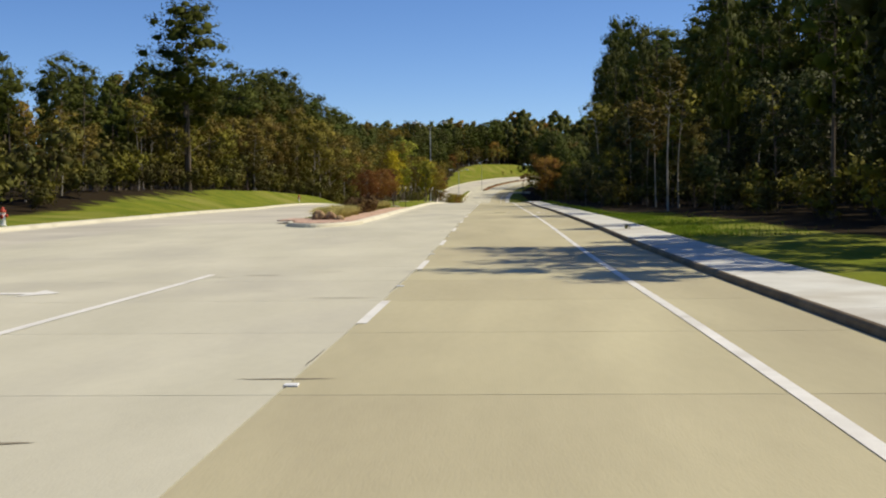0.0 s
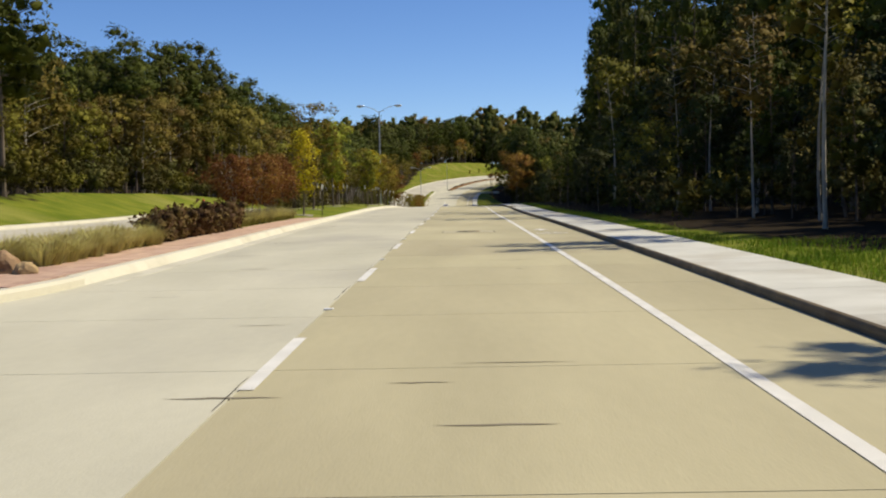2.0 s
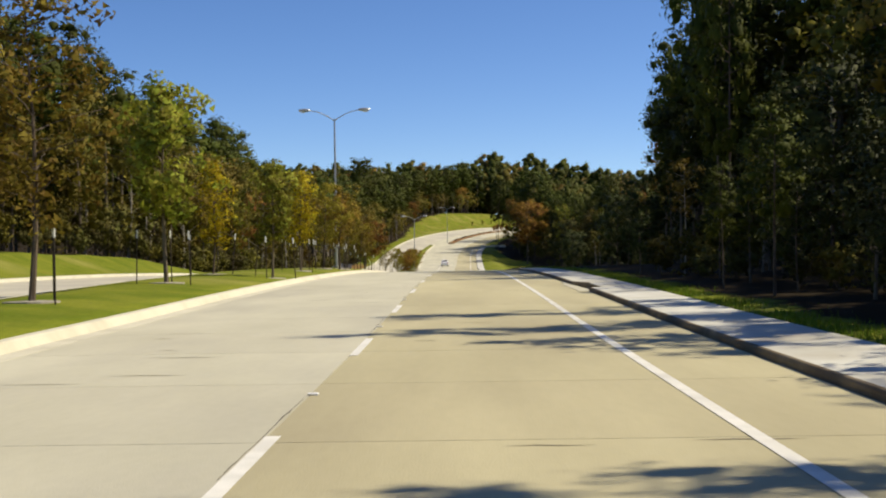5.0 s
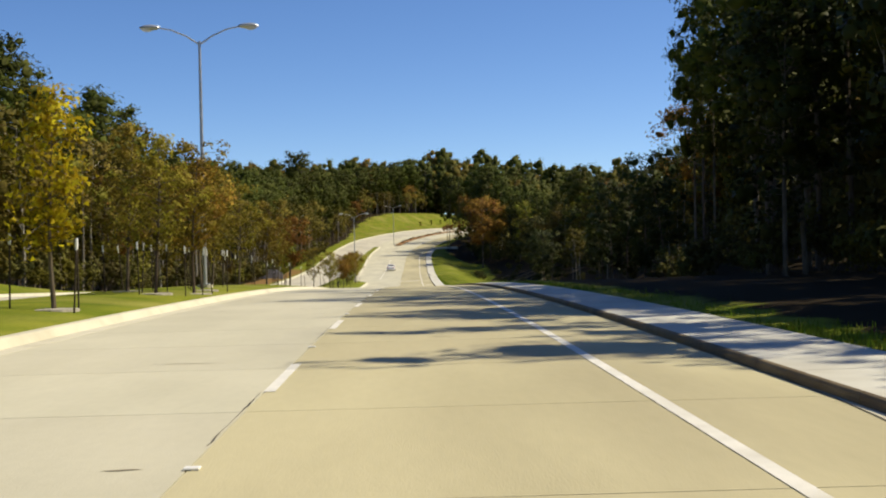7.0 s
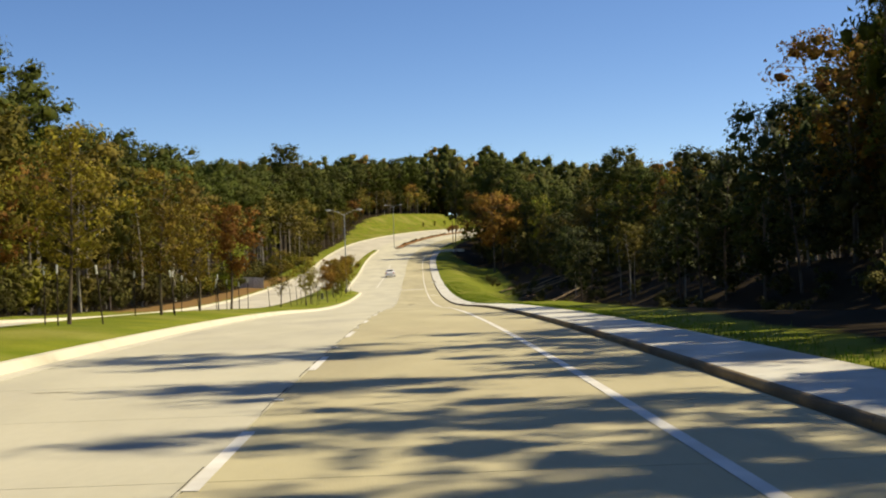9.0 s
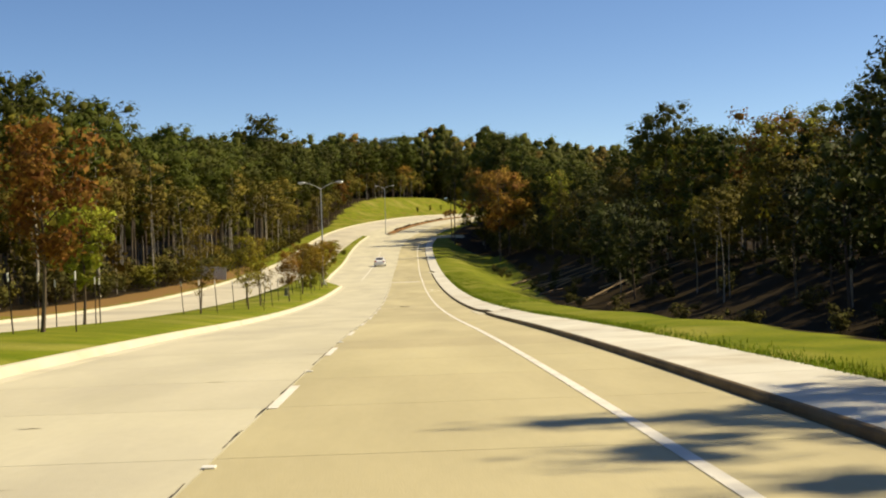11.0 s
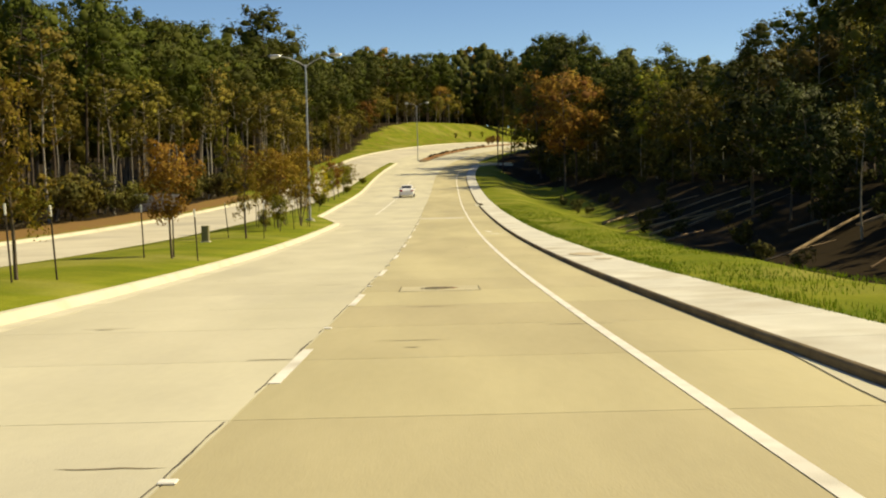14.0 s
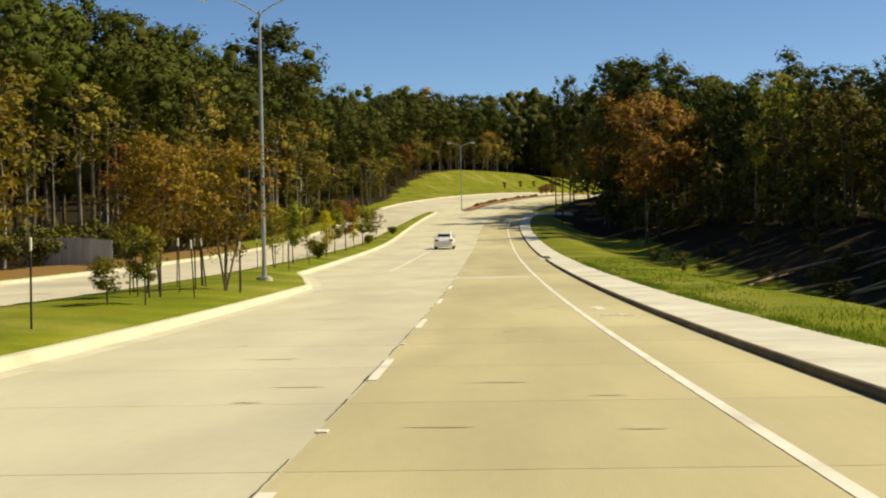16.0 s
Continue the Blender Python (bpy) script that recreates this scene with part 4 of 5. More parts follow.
def brush_mesh(seed, h, leaf=0.24, n=12, sprays=40):
    rng = np.random.default_rng(seed)
    wood, cs, us, hearts = [], [], [], []
    for i in range(n):
        w, tilt = rng.uniform(0, 6.28), rng.uniform(0.1, 0.9)
        b = np.array([math.cos(w) * tilt, math.sin(w) * tilt, 1.0]) * h * rng.uniform(0.35, 1.0)
        wood.append(tube(limb_path(rng, (0, 0, -0.05), b, 0.05, 3), [0.0, 0.02, 0.012, 0.006], 3))
        c, radius = b * rng.uniform(0.7, 1.0), h * rng.uniform(0.18, 0.3)
        hearts.append((c, radius, 0.8))
        p, u = clump(rng, c, radius, sprays, 0.9)
        p[:, 2] = np.maximum(p[:, 2], 0.03)
        cs.append(p)
        us.append(u)
    return welded(*joined(wood)), with_cores(rng, leaf_sprays(rng, np.concatenate(cs), np.concatenate(us), leaf, 0.6), hearts, 0.45)


for k in range(3):
    tree_model("brush%d" % k, brush_mesh(60 + k, 2.6), LEAVES["brush" if k else "oak"], BARK, "tangled green brown brush under the trees", "shrub", "forest edge brush", "brush", "wood", "foliage")

rng = np.random.default_rng(7)


def edge_left(y):
    return float(kerb_opp(y)) - float(np.interp(y, [0, 60, 150, 200, 300, 400, 430, 480, 500, 520, 540, 560, 600, 640], [7, 6.8, 6.8, 4.8, 6, 5.5, 4, 3, 3, 5.2, 9, 13, 17.5, 20]))


def high_left(y):
    return float(np.interp(y, [-20, 40, 62, 78, 90, 105, 120, 141, 184, 250, 300, 338, 370, 396, 420, 470, 500, 560, 640], [7.4, 8.0, 8.6, 9.4, 10.8, 12, 12.6, 14.6, 18.4, 19.2, 19.0, 18.2, 20.2, 21.8, 22.6, 22, 18.5, 20, 21.5]))


def edge_right(y):
    return float(np.interp(y, [-20, 30, 60, 80, 120, 128, 166, 182, 200, 260, 320, 400, 430, 450, 500, 640], [24, 24, 23.5, 21, 21, 20, 20, 20, 27, 27, 27, 25, 21, 18, 18, 18]))


def high_right(y):
    return float(np.interp(y, [-20, 40, 100, 140, 180, 215, 240, 252, 290, 300, 322, 332, 346, 370, 385, 408, 420, 440, 461, 500, 560], [15, 15.5, 16.5, 18, 17, 14.5, 11.5, 10, 10.3, 13.5, 15.5, 14.8, 13, 11, 14, 15.5, 16.5, 19.5, 23, 20.5, 19]))


def pick(weights):
    ks, ws = zip(*weights)
    return ks[rng.choice(len(ks), p=np.array(ws) / sum(ws))]


HEIGHT = {"pine": 18.0, "holly": 12.0, "oak": 13.0, "olive": 12.0, "rust": 14.0, "amber": 14.0, "thin0": 13.0, "thin1": 14.0, "brush": 2.6}


def size_of(key, metres):
    return metres / next(v for k, v in HEIGHT.items() if key.startswith(k))


MIX_TALL = [("pine0", 3), ("pine1", 3), ("pine2", 3), ("pine3", 3)]
MIX_EDGE = [("oak0", 2), ("oak1", 2), ("oak2", 2), ("olive0", 2), ("olive1", 2), ("thin0", 4.5), ("thin1", 4.5), ("pine0", 2), ("rust0", 0.25)]
MIX_SHADE = [("holly0", 3), ("holly1", 3), ("holly2", 3), ("oak1", 0.6), ("thin1", 0.8), ("thin0", 0.5), ("pine1", 2), ("pine0", 2)]
MIX_BEYOND = [("holly0", 2), ("holly1", 2), ("oak0", 2), ("oak1", 2), ("oak2", 2), ("thin1", 2), ("thin0", 1), ("pine1", 2)]


def stand(y0, y1, gap, edge, side, mix, high, depth, lo=0.85, hi=1.1):
    y = y0
    while y < y1:
        key = pick(mix)
        yy = y + rng.uniform(-gap / 2, gap / 2)
        plant(key, yy, edge(yy) + side * (depth + rng.uniform(-1.3, 1.3)), size_of(key, high(yy) * rng.uniform(lo, hi)), rng.uniform(0, 6.28), wide=rng.uniform(0.9, 1.15))
        y += gap


# the woods beyond the far carriageway
stand(24, 290, 4.4, edge_left, -1, MIX_EDGE, high_left, 1.0, 0.45, 0.8)
stand(290, 470, 5.5, edge_left, -1, [("thin0", 3), ("thin1", 3), ("oak2", 1), ("olive0", 0.6)], high_left, 1.0, 0.4, 0.8)
stand(22, 290, 4.2, edge_left, -1, MIX_TALL, high_left, 4.5)
stand(290, 470, 4.0, edge_left, -1, [("pine2", 2), ("pine3", 3)], high_left, 4.0)
stand(470, 640, 6.0, edge_left, -1, MIX_TALL, high_left, 3.0, 0.8, 1.05)
stand(470, 640, 7.0, edge_left, -1, MIX_EDGE, high_left, 1.0, 0.35, 0.6)
plant("pine0", 91, -24.6, size_of("pine0", 16.4), 1.0, wide=1.15)
plant("pine2", 91.4, -24.9, size_of("pine2", 15.6), 2.6, wide=1.2)
plant("pine3", 436.5, -28.4, size_of("pine3", 28.5), 2.0, wide=1.2)
# the woods beside the sidewalk
stand(46, 122, 3.0, edge_right, 1, MIX_SHADE, high_right, -11.3, 0.14, 0.27)
stand(22, 122, 3.4, edge_right, 1, MIX_SHADE, high_right, -8.6, 0.26, 0.42)
stand(22, 124, 4.4, edge_right, 1, MIX_SHADE, high_right, -4.5, 0.38, 0.52)
stand(20, 186, 4.4, edge_right, 1, MIX_TALL, high_right, 1.0)
stand(136, 166, 4.5, edge_right, 1, MIX_SHADE, high_right, -3.0, 0.6, 0.8)
for y, o, h in ((6.5, 13.2, 11.4), (9, 13, 11.6), (11.4, 13, 12.0), (13.6, 13, 11.8), (15.8, 13.2, 11.8), (17.2, 13.2, 11.6), (20.4, 14.2, 10.4), (30.5, 14, 11.2), (48.4, 13.5, 12.2), (50.4, 13.5, 12.4),
                (78.2, 12.6, 13.4), (81.2, 12.5, 14.2), (95.4, 12.2, 14.2), (99.8, 12.2, 13.6), (130.7, 14, 15.3), (136.2, 14.6, 15.2), (137.5, 15, 16), (138.8, 15.3, 16.4), (142.8, 17.0, 17.2), (145, 17.6, 18.5), (147.8, 18.2, 20.8), (149.6, 18.6, 21.6), (151.5, 18.9, 23.6),
                (156.7, 19.1, 22.1), (161.8, 19.5, 23.9), (168.3, 19.5, 26.2), (190.8, 21.2, 20.4), (192.4, 21.0, 20.0), (188.6, 21.4, 19)):
    key = pick([("pine0", 2), ("pine1", 2), ("holly0", 1), ("holly2", 1)]) if y < 40 else pick([("pine0", 1), ("pine1", 1)])
    plant(key, y, o, size_of(key, h), rng.uniform(0, 6.28), wide=0.85 if y < 40 else 0.5 if y < 136 else 0.58)
# beyond the hollow
stand(192, 560, 4.6, edge_right, 1, MIX_TALL, high_right, 4.0, 0.88, 1.12)
stand(192, 410, 4.6, edge_right, 1, MIX_BEYOND, high_right, 2.6, 0.45, 0.7)
stand(196, 560, 6.5, edge_right, 1, MIX_EDGE, high_right, 1.0, 0.5, 0.8)
stand(206, 316, 5.5, edge_right, 1, [("holly0", 2), ("holly1", 2), ("holly2", 2), ("thin0", 1), ("thin1", 2)], high_right, -6.0, 0.5, 0.8)
for key, y, o, h in (("rust0", 409, 18.8, 17), ("rust0", 415, 21, 16), ("rust0", 272, 30.5, 11.2), ("amber0", 264, 28.0, 10), ("amber0", 300, 29.5, 11), ("amber0", 376, 27.0, 12), ("rust0", 520, -48, 22), ("rust0", 212, 26.5, 13),
                     ("rust0", 228, -26, 11), ("amber0", 222, -25.5, 9)):
    plant(key, y, o, size_of(key, h), rng.uniform(0, 6.28))
for y, o, h in ((458.5, 11.6, 22), (474.5, 10.4, 18), (504.5, 11.6, 20), (509.0, 10.4, 20), (516.0, 13.0, 20), (528.0, 11.5, 19)):
    key = pick([("pine2", 1), ("pine3", 1)])
    plant(key, y, o, size_of(key, h), rng.uniform(0, 6.28), wide=0.62)
for key, y, o, h in (("thin1", 50.5, 10.7, 8.5), ("thin0", 61.6, 11.5, 6.5), ("thin1", 55.5, 12.0, 7.0), ("thin0", 67.6, 13.0, 8.0), ("oak1", 57.0, 13.2, 5.0), ("thin1", 74.0, 12.5, 7.5), ("thin0", 77.3, 11.6, 8.0), ("thin1", 92, 10.5, 9), ("thin0", 110, 14.8, 10), ("thin1", 118, 15, 10)):
    plant(key, y, o, size_of(key, h), rng.uniform(0, 6.28))
for y in np.arange(24, 470, 3.0):
    plant("brush%d" % rng.integers(3), y, edge_left(y) + rng.uniform(-1.2, 1.2), rng.uniform(0.5, 1.5), rng.uniform(0, 6.28))
for y in np.arange(22, 186, 2.6):
    plant("brush%d" % rng.integers(3), y, edge_right(y) + rng.uniform(-6.5, -1.5) * (1 if y < 122 else 0.5), rng.uniform(0.5, 1.1), rng.uniform(0, 6.28))
for y in np.arange(62, 124, 2.4):
    plant("brush%d" % rng.integers(3), y, rng.uniform(9.2, 11.8), rng.uniform(0.35, 0.7), rng.uniform(0, 6.28))
for y in np.arange(24, 62, 2.6):
    plant("brush%d" % rng.integers(3), y, rng.uniform(12.5, 16), rng.uniform(0.4, 0.9), rng.uniform(0, 6.28))


def undergrowth():
    """Dense brush deep under the trees, too tangled to tell apart."""
    r = np.random.default_rng(17)
    leafy = [max((c.data for c in TREES["brush%d" % k][0].children), key=lambda me: len(me.polygons)) for k in range(3)]
    model = [np.array([v.co[:] for v in me.vertices]) for me in leafy]
    faces = [[tuple(p.vertices) for p in me.polygons] for me in leafy]
    norms = []
    for k in range(3):
        me = leafy[k]
        nn = np.zeros((len(me.vertices), 3))
        for p in me.polygons:
            for li in p.loop_indices:
                nn[me.loops[li].vertex_index] = me.corner_normals[li].vector
        norms.append(nn)
    vs, fs, ns, count = [], [], [], 0
    spots = [(y, edge_right(y) + r.uniform(1.0, 6.0), r.uniform(1.3, 2.4)) for y in np.arange(24, 470, 4.6)]
    spots += [(y, edge_right(y) + r.uniform(-1.0, 1.5), r.uniform(0.5, 1.2)) for y in np.arange(190, 560, 5.0)]
    spots += [(y, r.uniform(15.5, 25), r.uniform(0.2, 0.55)) for y in np.arange(196, 380, 2.6)]
    spots += [(y, edge_left(y) - r.uniform(0.5, 4.0), r.uniform(0.8, 1.6)) for y in np.arange(30, 470, 9.0)]
    for y, o, size in spots:
        k, w = r.integers(3), r.uniform(0, 6.28)
        turn = np.array([[math.cos(w), -math.sin(w), 0], [math.sin(w), math.cos(w), 0], [0, 0, 1]]).T
        vs.append(model[k] @ turn * size + np.array(at(y, o, -0.05)))
        ns.append(norms[k] @ turn)
        fs += [tuple(i + count for i in f) for f in faces[k]]
        count += len(model[k])
    tagged(part("undergrowth", (np.concatenate(vs), fs, np.concatenate(ns)), LEAVES["brush"]), "tangled dark brush under the trees", "undergrowth", kind="stuff")


undergrowth()


def far_woods():
    """The woods behind the first rows, and on the hills beyond."""
    wv = []
    r = np.random.default_rng(99)
    spots = []
    for y in np.arange(14, 640, 5.6):
        for d in (9, 15, 23):
            spots.append((y, edge_left(y) - d, high_left(y) * (1.0 if y > 130 else 0.72)))
    for y in np.arange(14, 640, 4.6):
        for d in (5.5, 10, 16):
            spots.append((y, edge_right(y) + d, high_right(y) * (1.0 if y < 186 else 0.85)))
    for y in np.arange(500, 700, 12.0):
        for o in np.arange(-130, -46, 8.0):
            if o < edge_left(y) - 30:
                spots.append((y, o, 21))
    for y in (708.0, 722.0, 745.0):
        for o in np.arange(-230, 200, 5.5):
            spots.append((y, o, 32 if -75 < o < 60 else 23))
    for y in (648.0, 662.0, 678.0, 694.0):
        for o in list(np.arange(-75, -25, 4.5)) + list(np.arange(11, 60, 5.5)):
            spots.append((y, o, 24))
    kinds = {"pine": [], "oak": [], "olive": [], "rust": []}
    for y, o, h in spots:
        y += r.uniform(-3, 3)
        o += r.uniform(-3, 3)
        h *= r.uniform(0.82, 1.1)
        b = np.array(at(y, o))
        wv.append(tube([tuple(b), tuple(b + [0, 0, h * 0.9])], [0.2, 0.06], 5, False))
        kind = kinds[("pine", "oak", "olive", "rust")[r.choice(4, p=[0.66, 0.2, 0.1, 0.04])]]
        low = 0.32 if y < 480 else 0.12
        count = 13 if y < 690 else 18
        middle = b + [0, 0, h * (low + 0.42 * (1 - low))]
        for k in range(count):
            f, w = low + (0.9 - low) * (k + r.random()) / count, k * 2.4 + r.normal() * 0.5
            rad = h * 0.12 * math.sin(math.pi * min(0.9, 0.25 + 0.62 * (f - low) / (1 - low))) * r.uniform(0.6, 1.1)
            kind.append((b + [math.cos(w) * rad, math.sin(w) * rad, f * h], h * r.uniform(0.075, 0.105) * (1.15 - 0.4 * f), 1.0, middle))
        kind.append((b + [0, 0, h * 0.92], h * 0.065, 1.0, middle))
    t = tagged(part("far_woods", joined(wv), BARK), "dense mixed pine woods behind the roadside trees", "woods", kind="stuff")
    for key, puffs in kinds.items():
        both = [(*clump(r, c, size, 22, flat), outward(c, middle)) for c, size, flat, middle in puffs]
        leaves = leaf_sprays(r, np.concatenate([p for p, u, v in both]), np.concatenate([u * 0.5 + v * 0.65 for p, u, v in both]), 0.55, 0.6)
        tagged(part("crowns", with_cores(r, leaves, puffs, 0.78), LEAVES[key], t), kind="stuff")


far_woods()

# ---- median planting ----
def stake(y, o, tilt, turn):
    m = Matrix.Translation(at(y, o, -0.1)) @ Matrix.Rotation(turn, 4, "Z") @ Matrix.Rotation(tilt, 4, "X")
    if "stake" not in TREES:
        t = thing("tree_stake", "dark metal tree stake with a white cap", "stake", m, "tree stakes")
        part("post", tube([(0, 0, 0), (0, 0, 1.55)], [0.021, 0.021], 6), STAKE, t)
        part("cap", tube([(0, 0, 1.50), (0, 0, 1.53), (0, 0, 1.74), (0, 0, 1.75)], [0.023, 0.029, 0.029, 0.016], 6), CAPWHITE, t, "white plastic cap")
        TREES["stake"] = [t, True]
        return
    copy_thing(TREES["stake"][0], m)


SAP = "staked median trees"
tree_model("gold_sapling", broad_mesh(71, 4.9, 0.26, 0.12, 0.13, 19, 26, 1.1, 1, 4, 0.06, False), LEAVES["gold"], BARK, "young staked tree with bright yellow leaves", group=SAP, name="young_tree")
tree_model("green_sapling", broad_mesh(72, 5.0, 0.3, 0.2, 0.16, 28, 28, 1.1, 1, 4, 0.05, False), LEAVES["young"], BARK, "young staked tree with yellow green leaves", group=SAP, name="young_tree")
tree_model("dull_sapling", broad_mesh(73, 6.0, 0.26, 0.2, 0.13, 26, 28, 1.0, 1, 4, 0.045, False), LEAVES["fading"], BARK, "young staked tree with thin olive brown leaves", group=SAP, name="young_tree")
tree_model("rust_sapling", broad_mesh(74, 4.0, 0.32, 0.24, 0.12, 28, 28, 1.1, 1, 4, 0.06, False), LEAVES["rust"], BARK, "young staked tree with russet leaves", group=SAP, name="young_tree")
tree_model("stemmy", broad_mesh(75, 4.4, 0.3, 0.24, 0.11, 28, 36, 0.7, 4, 4, 0.06, False), LEAVES["brown"], BARK, "multi-stemmed young tree with brown leaves", group=SAP, name="young_tree")
SAPH = {"gold_sapling": 4.9, "green_sapling": 5.0, "dull_sapling": 6.0, "rust_sapling": 4.0, "stemmy": 4.4}
for y, o, key, h in ((83.6, -6.45, "gold_sapling", 4.4), (98.9, -7.7, "dull_sapling", 6.8), (111.0, -7.6, "green_sapling", 6.2), (121.7, -5.9, "green_sapling", 4.6), (135.2, -6.5, "gold_sapling", 5.0),
                     (123.5, -8.6, "gold_sapling", 4.6), (148.0, -6.8, "dull_sapling", 5.2), (151.2, -6.1, "dull_sapling", 5.4), (155.4, -6.5, "rust_sapling", 4.8), (152.0, -8.6, "dull_sapling", 6.0), (165.0, -7.6, "dull_sapling", 5.2), (177.0, -8.0, "dull_sapling", 5.6), (189.0, -7.8, "dull_sapling", 5.5),
                     (200.0, -8.2, "dull_sapling", 5.0), (211.8, -8.4, "rust_sapling", 5.6), (222.0, -9.8, "green_sapling", 4.6), (239.5, -8.5, "dull_sapling", 4.4), (249.0, -7.3, "dull_sapling", 4.2), (257.6, -7.6, "dull_sapling", 4.4), (270.2, -6.9, "rust_sapling", 3.6), (289.4, -7.5, "dull_sapling", 4.4),
                     (302.7, -7.7, "stemmy", 4.6), (305.4, -8.8, "rust_sapling", 4.4), (308.1, -7.0, "stemmy", 4.9), (311.0, -8.4, "dull_sapling", 4.4), (335.0, -10.0, "dull_sapling", 3.6), (351.0, -10.5, "dull_sapling", 3.1), (359.2, -10.3, "gold_sapling", 3.4), (374.0, -10.6, "rust_sapling", 4.2), (343.0, -10.2, "green_sapling", 3.6), (366.5, -10.6, "green_sapling", 3.6), (383.0, -10.9, "gold_sapling", 3.5), (391.0, -11.0, "green_sapling", 4.0), (400.5, -11.2, "green_sapling", 3.6), (409.9, -11.5, "dull_sapling", 3.7)):
    turn = rng.uniform(0, 6.28)
    plant(key, y, o, h / SAPH[key], turn)
    if y < 345:
        bed = y < 160 and part("mulch_bed", tube([(0, 0, -0.1), (0, 0, 0.012), (0, 0, 0.03)], [0.6, 0.58, 0.2], 14), MULCH)
        if bed:
            tagged(bed, "round bed of grey wood mulch under a young tree", "mulch bed", "mulch beds")
            bed.matrix_basis = Matrix.Translation(at(y, o, 0.0)) @ Matrix.Diagonal((rng.uniform(0.8, 1.1), rng.uniform(0.9, 1.4), 1, 1))
        for k in range(3):
            w = turn + k * 2.094
            stake(y + 0.95 * math.sin(w), o + 0.95 * math.cos(w), rng.uniform(-0.06, 0.12), rng.uniform(0, 6.28))

tree_model("myrtle", broad_mesh(81, 3.3, 0.34, 0.3, 0.10, 30, 40, 0.55, 5, 4, 0.065, False), LEAVES["myrtle"], PALE_BARK, "multi-stemmed shrub tree with red brown leaves", group="median shrub trees", name="crape_tree")
for y, o, s in ((63.8, -6.35, 0.76), (66.4, -6.45, 0.8), (69.0, -6.4, 0.8), (71.6, -6.5, 0.8), (74.0, -6.6, 0.74)):
    plant("myrtle", y, o, s, rng.uniform(0, 6.28))
tree_model("hedge", brush_mesh(82, 0.85, 0.12, 22, 60), LEAVES["hedge"], BARK, "low plum brown hedge shrub in the median", "shrub", "median hedge", "hedge_shrub", "wood", "foliage")
for i, y in enumerate(np.arange(49.2, 62.2, 0.95)):
    plant("hedge", y, -5.95 - 0.012 * (y - 49) + rng.uniform(-0.1, 0.1), rng.uniform(0.95, 1.2), rng.uniform(0, 6.28))
tree_model("bush", brush_mesh(83, 0.9, 0.12, 18, 50), LEAVES["young"], BARK, "small leafy shrub on the median grass", "shrub", "", "shrub", "wood", "foliage")
plant("green_sapling", 298.9, -7.1, 0.4, 0.4, wide=1.1)
plant("green_sapling", 297.9, -7.75, 0.24, 1.3, wide=1.7)


def tuft_mesh(seed, n, h, spread, width):
    """Arching blades out of one crown."""
    r = np.random.default_rng(seed)
    vs, fs = [], []
    for i in range(n):
        w, lean, hh = r.uniform(0, 6.28), r.uniform(0.1, 1.0) * spread, h * r.uniform(0.6, 1.1)
        d = np.array([math.cos(w), math.sin(w), 0])
        s = np.array([-d[1], d[0], 0]) * width
        b = d * r.uniform(0, 0.12)
        p1, p2 = b + d * lean * 0.35 + [0, 0, hh * 0.65], b + d * lean + [0, 0, hh * r.uniform(0.75, 1.0)]
        k = len(vs)
        vs += [tuple(b - s), tuple(b + s), tuple(p1 + s * 0.8), tuple(p1 - s * 0.8), tuple(p2)]
        fs += [(k, k + 1, k + 2, k + 3), (k + 3, k + 2, k + 4)]
    return vs, fs


fountain = tagged(part("fountain_grass", tuft_mesh(5, 300, 0.85, 0.62, 0.008), STRAWGRASS), "straw-coloured ornamental grass clump in the median", "ornamental grass", "ornamental grasses")
first = True
for y0, y1, o0 in ((40.4, 49.0, -5.75), (40.8, 49.0, -6.5), (62.6, 80.5, -6.2), (63.0, 80.5, -6.9)):
    for y in np.arange(y0, y1, 0.5):
        m = Matrix.Translation(at(y + rng.uniform(-0.2, 0.2), o0 - 0.012 * (y - 40) + rng.uniform(-0.15, 0.15), -0.02)) @ Matrix.Rotation(rng.uniform(0, 6.28), 4, "Z") @ Matrix.Diagonal((rng.uniform(0.9, 1.15), rng.uniform(0.9, 1.15), rng.uniform(0.58, 0.8), 1))
        if first:
            fountain.matrix_basis, first = m, False
        else:
            c = copy_thing(fountain, Matrix.Identity(4))
            c.matrix_basis = m


def boulder(seed, y, o, size, label):
    bm = bmesh.new()
    bmesh.ops.create_icosphere(bm, subdivisions=3, radius=1)
    for v in bm.verts:
        n1 = noise.noise(v.co * 1.3 + Vector((seed, 0, 0)))
        n2 = noise.noise(v.co * 3.5 + Vector((0, seed, 0)))
        v.co *= 1 + 0.30 * n1 + 0.10 * n2
        v.co.z = max(v.co.z, -0.5)
        v.co = Vector((v.co.x * size[0], v.co.y * size[1], v.co.z * size[2]))
    ob = tagged(part("boulder", bm, ROCK), label, "boulder", "median boulders")
    ob.matrix_basis = Matrix.Translation(at(y, o, size[2] * 0.42))
    return ob


boulder(1.7, 38.9, -6.25, (0.30, 0.34, 0.34), "rust brown boulder at the median's end")
boulder(4.1, 38.7, -5.72, (0.26, 0.28, 0.27), "tan boulder at the median's end")
boulder(8.3, 38.5, -5.28, (0.20, 0.22, 0.15), "low pale boulder on the red pavers")


weed = tagged(part("weed", tuft_mesh(9, 20, 0.20, 0.13, 0.009), LEAVES["brush"]), "small grey green weed growing out of the sidewalk", "weed")
weed.matrix_basis = Matrix.Translation(on_road(25.4, 5.9, 0.115))


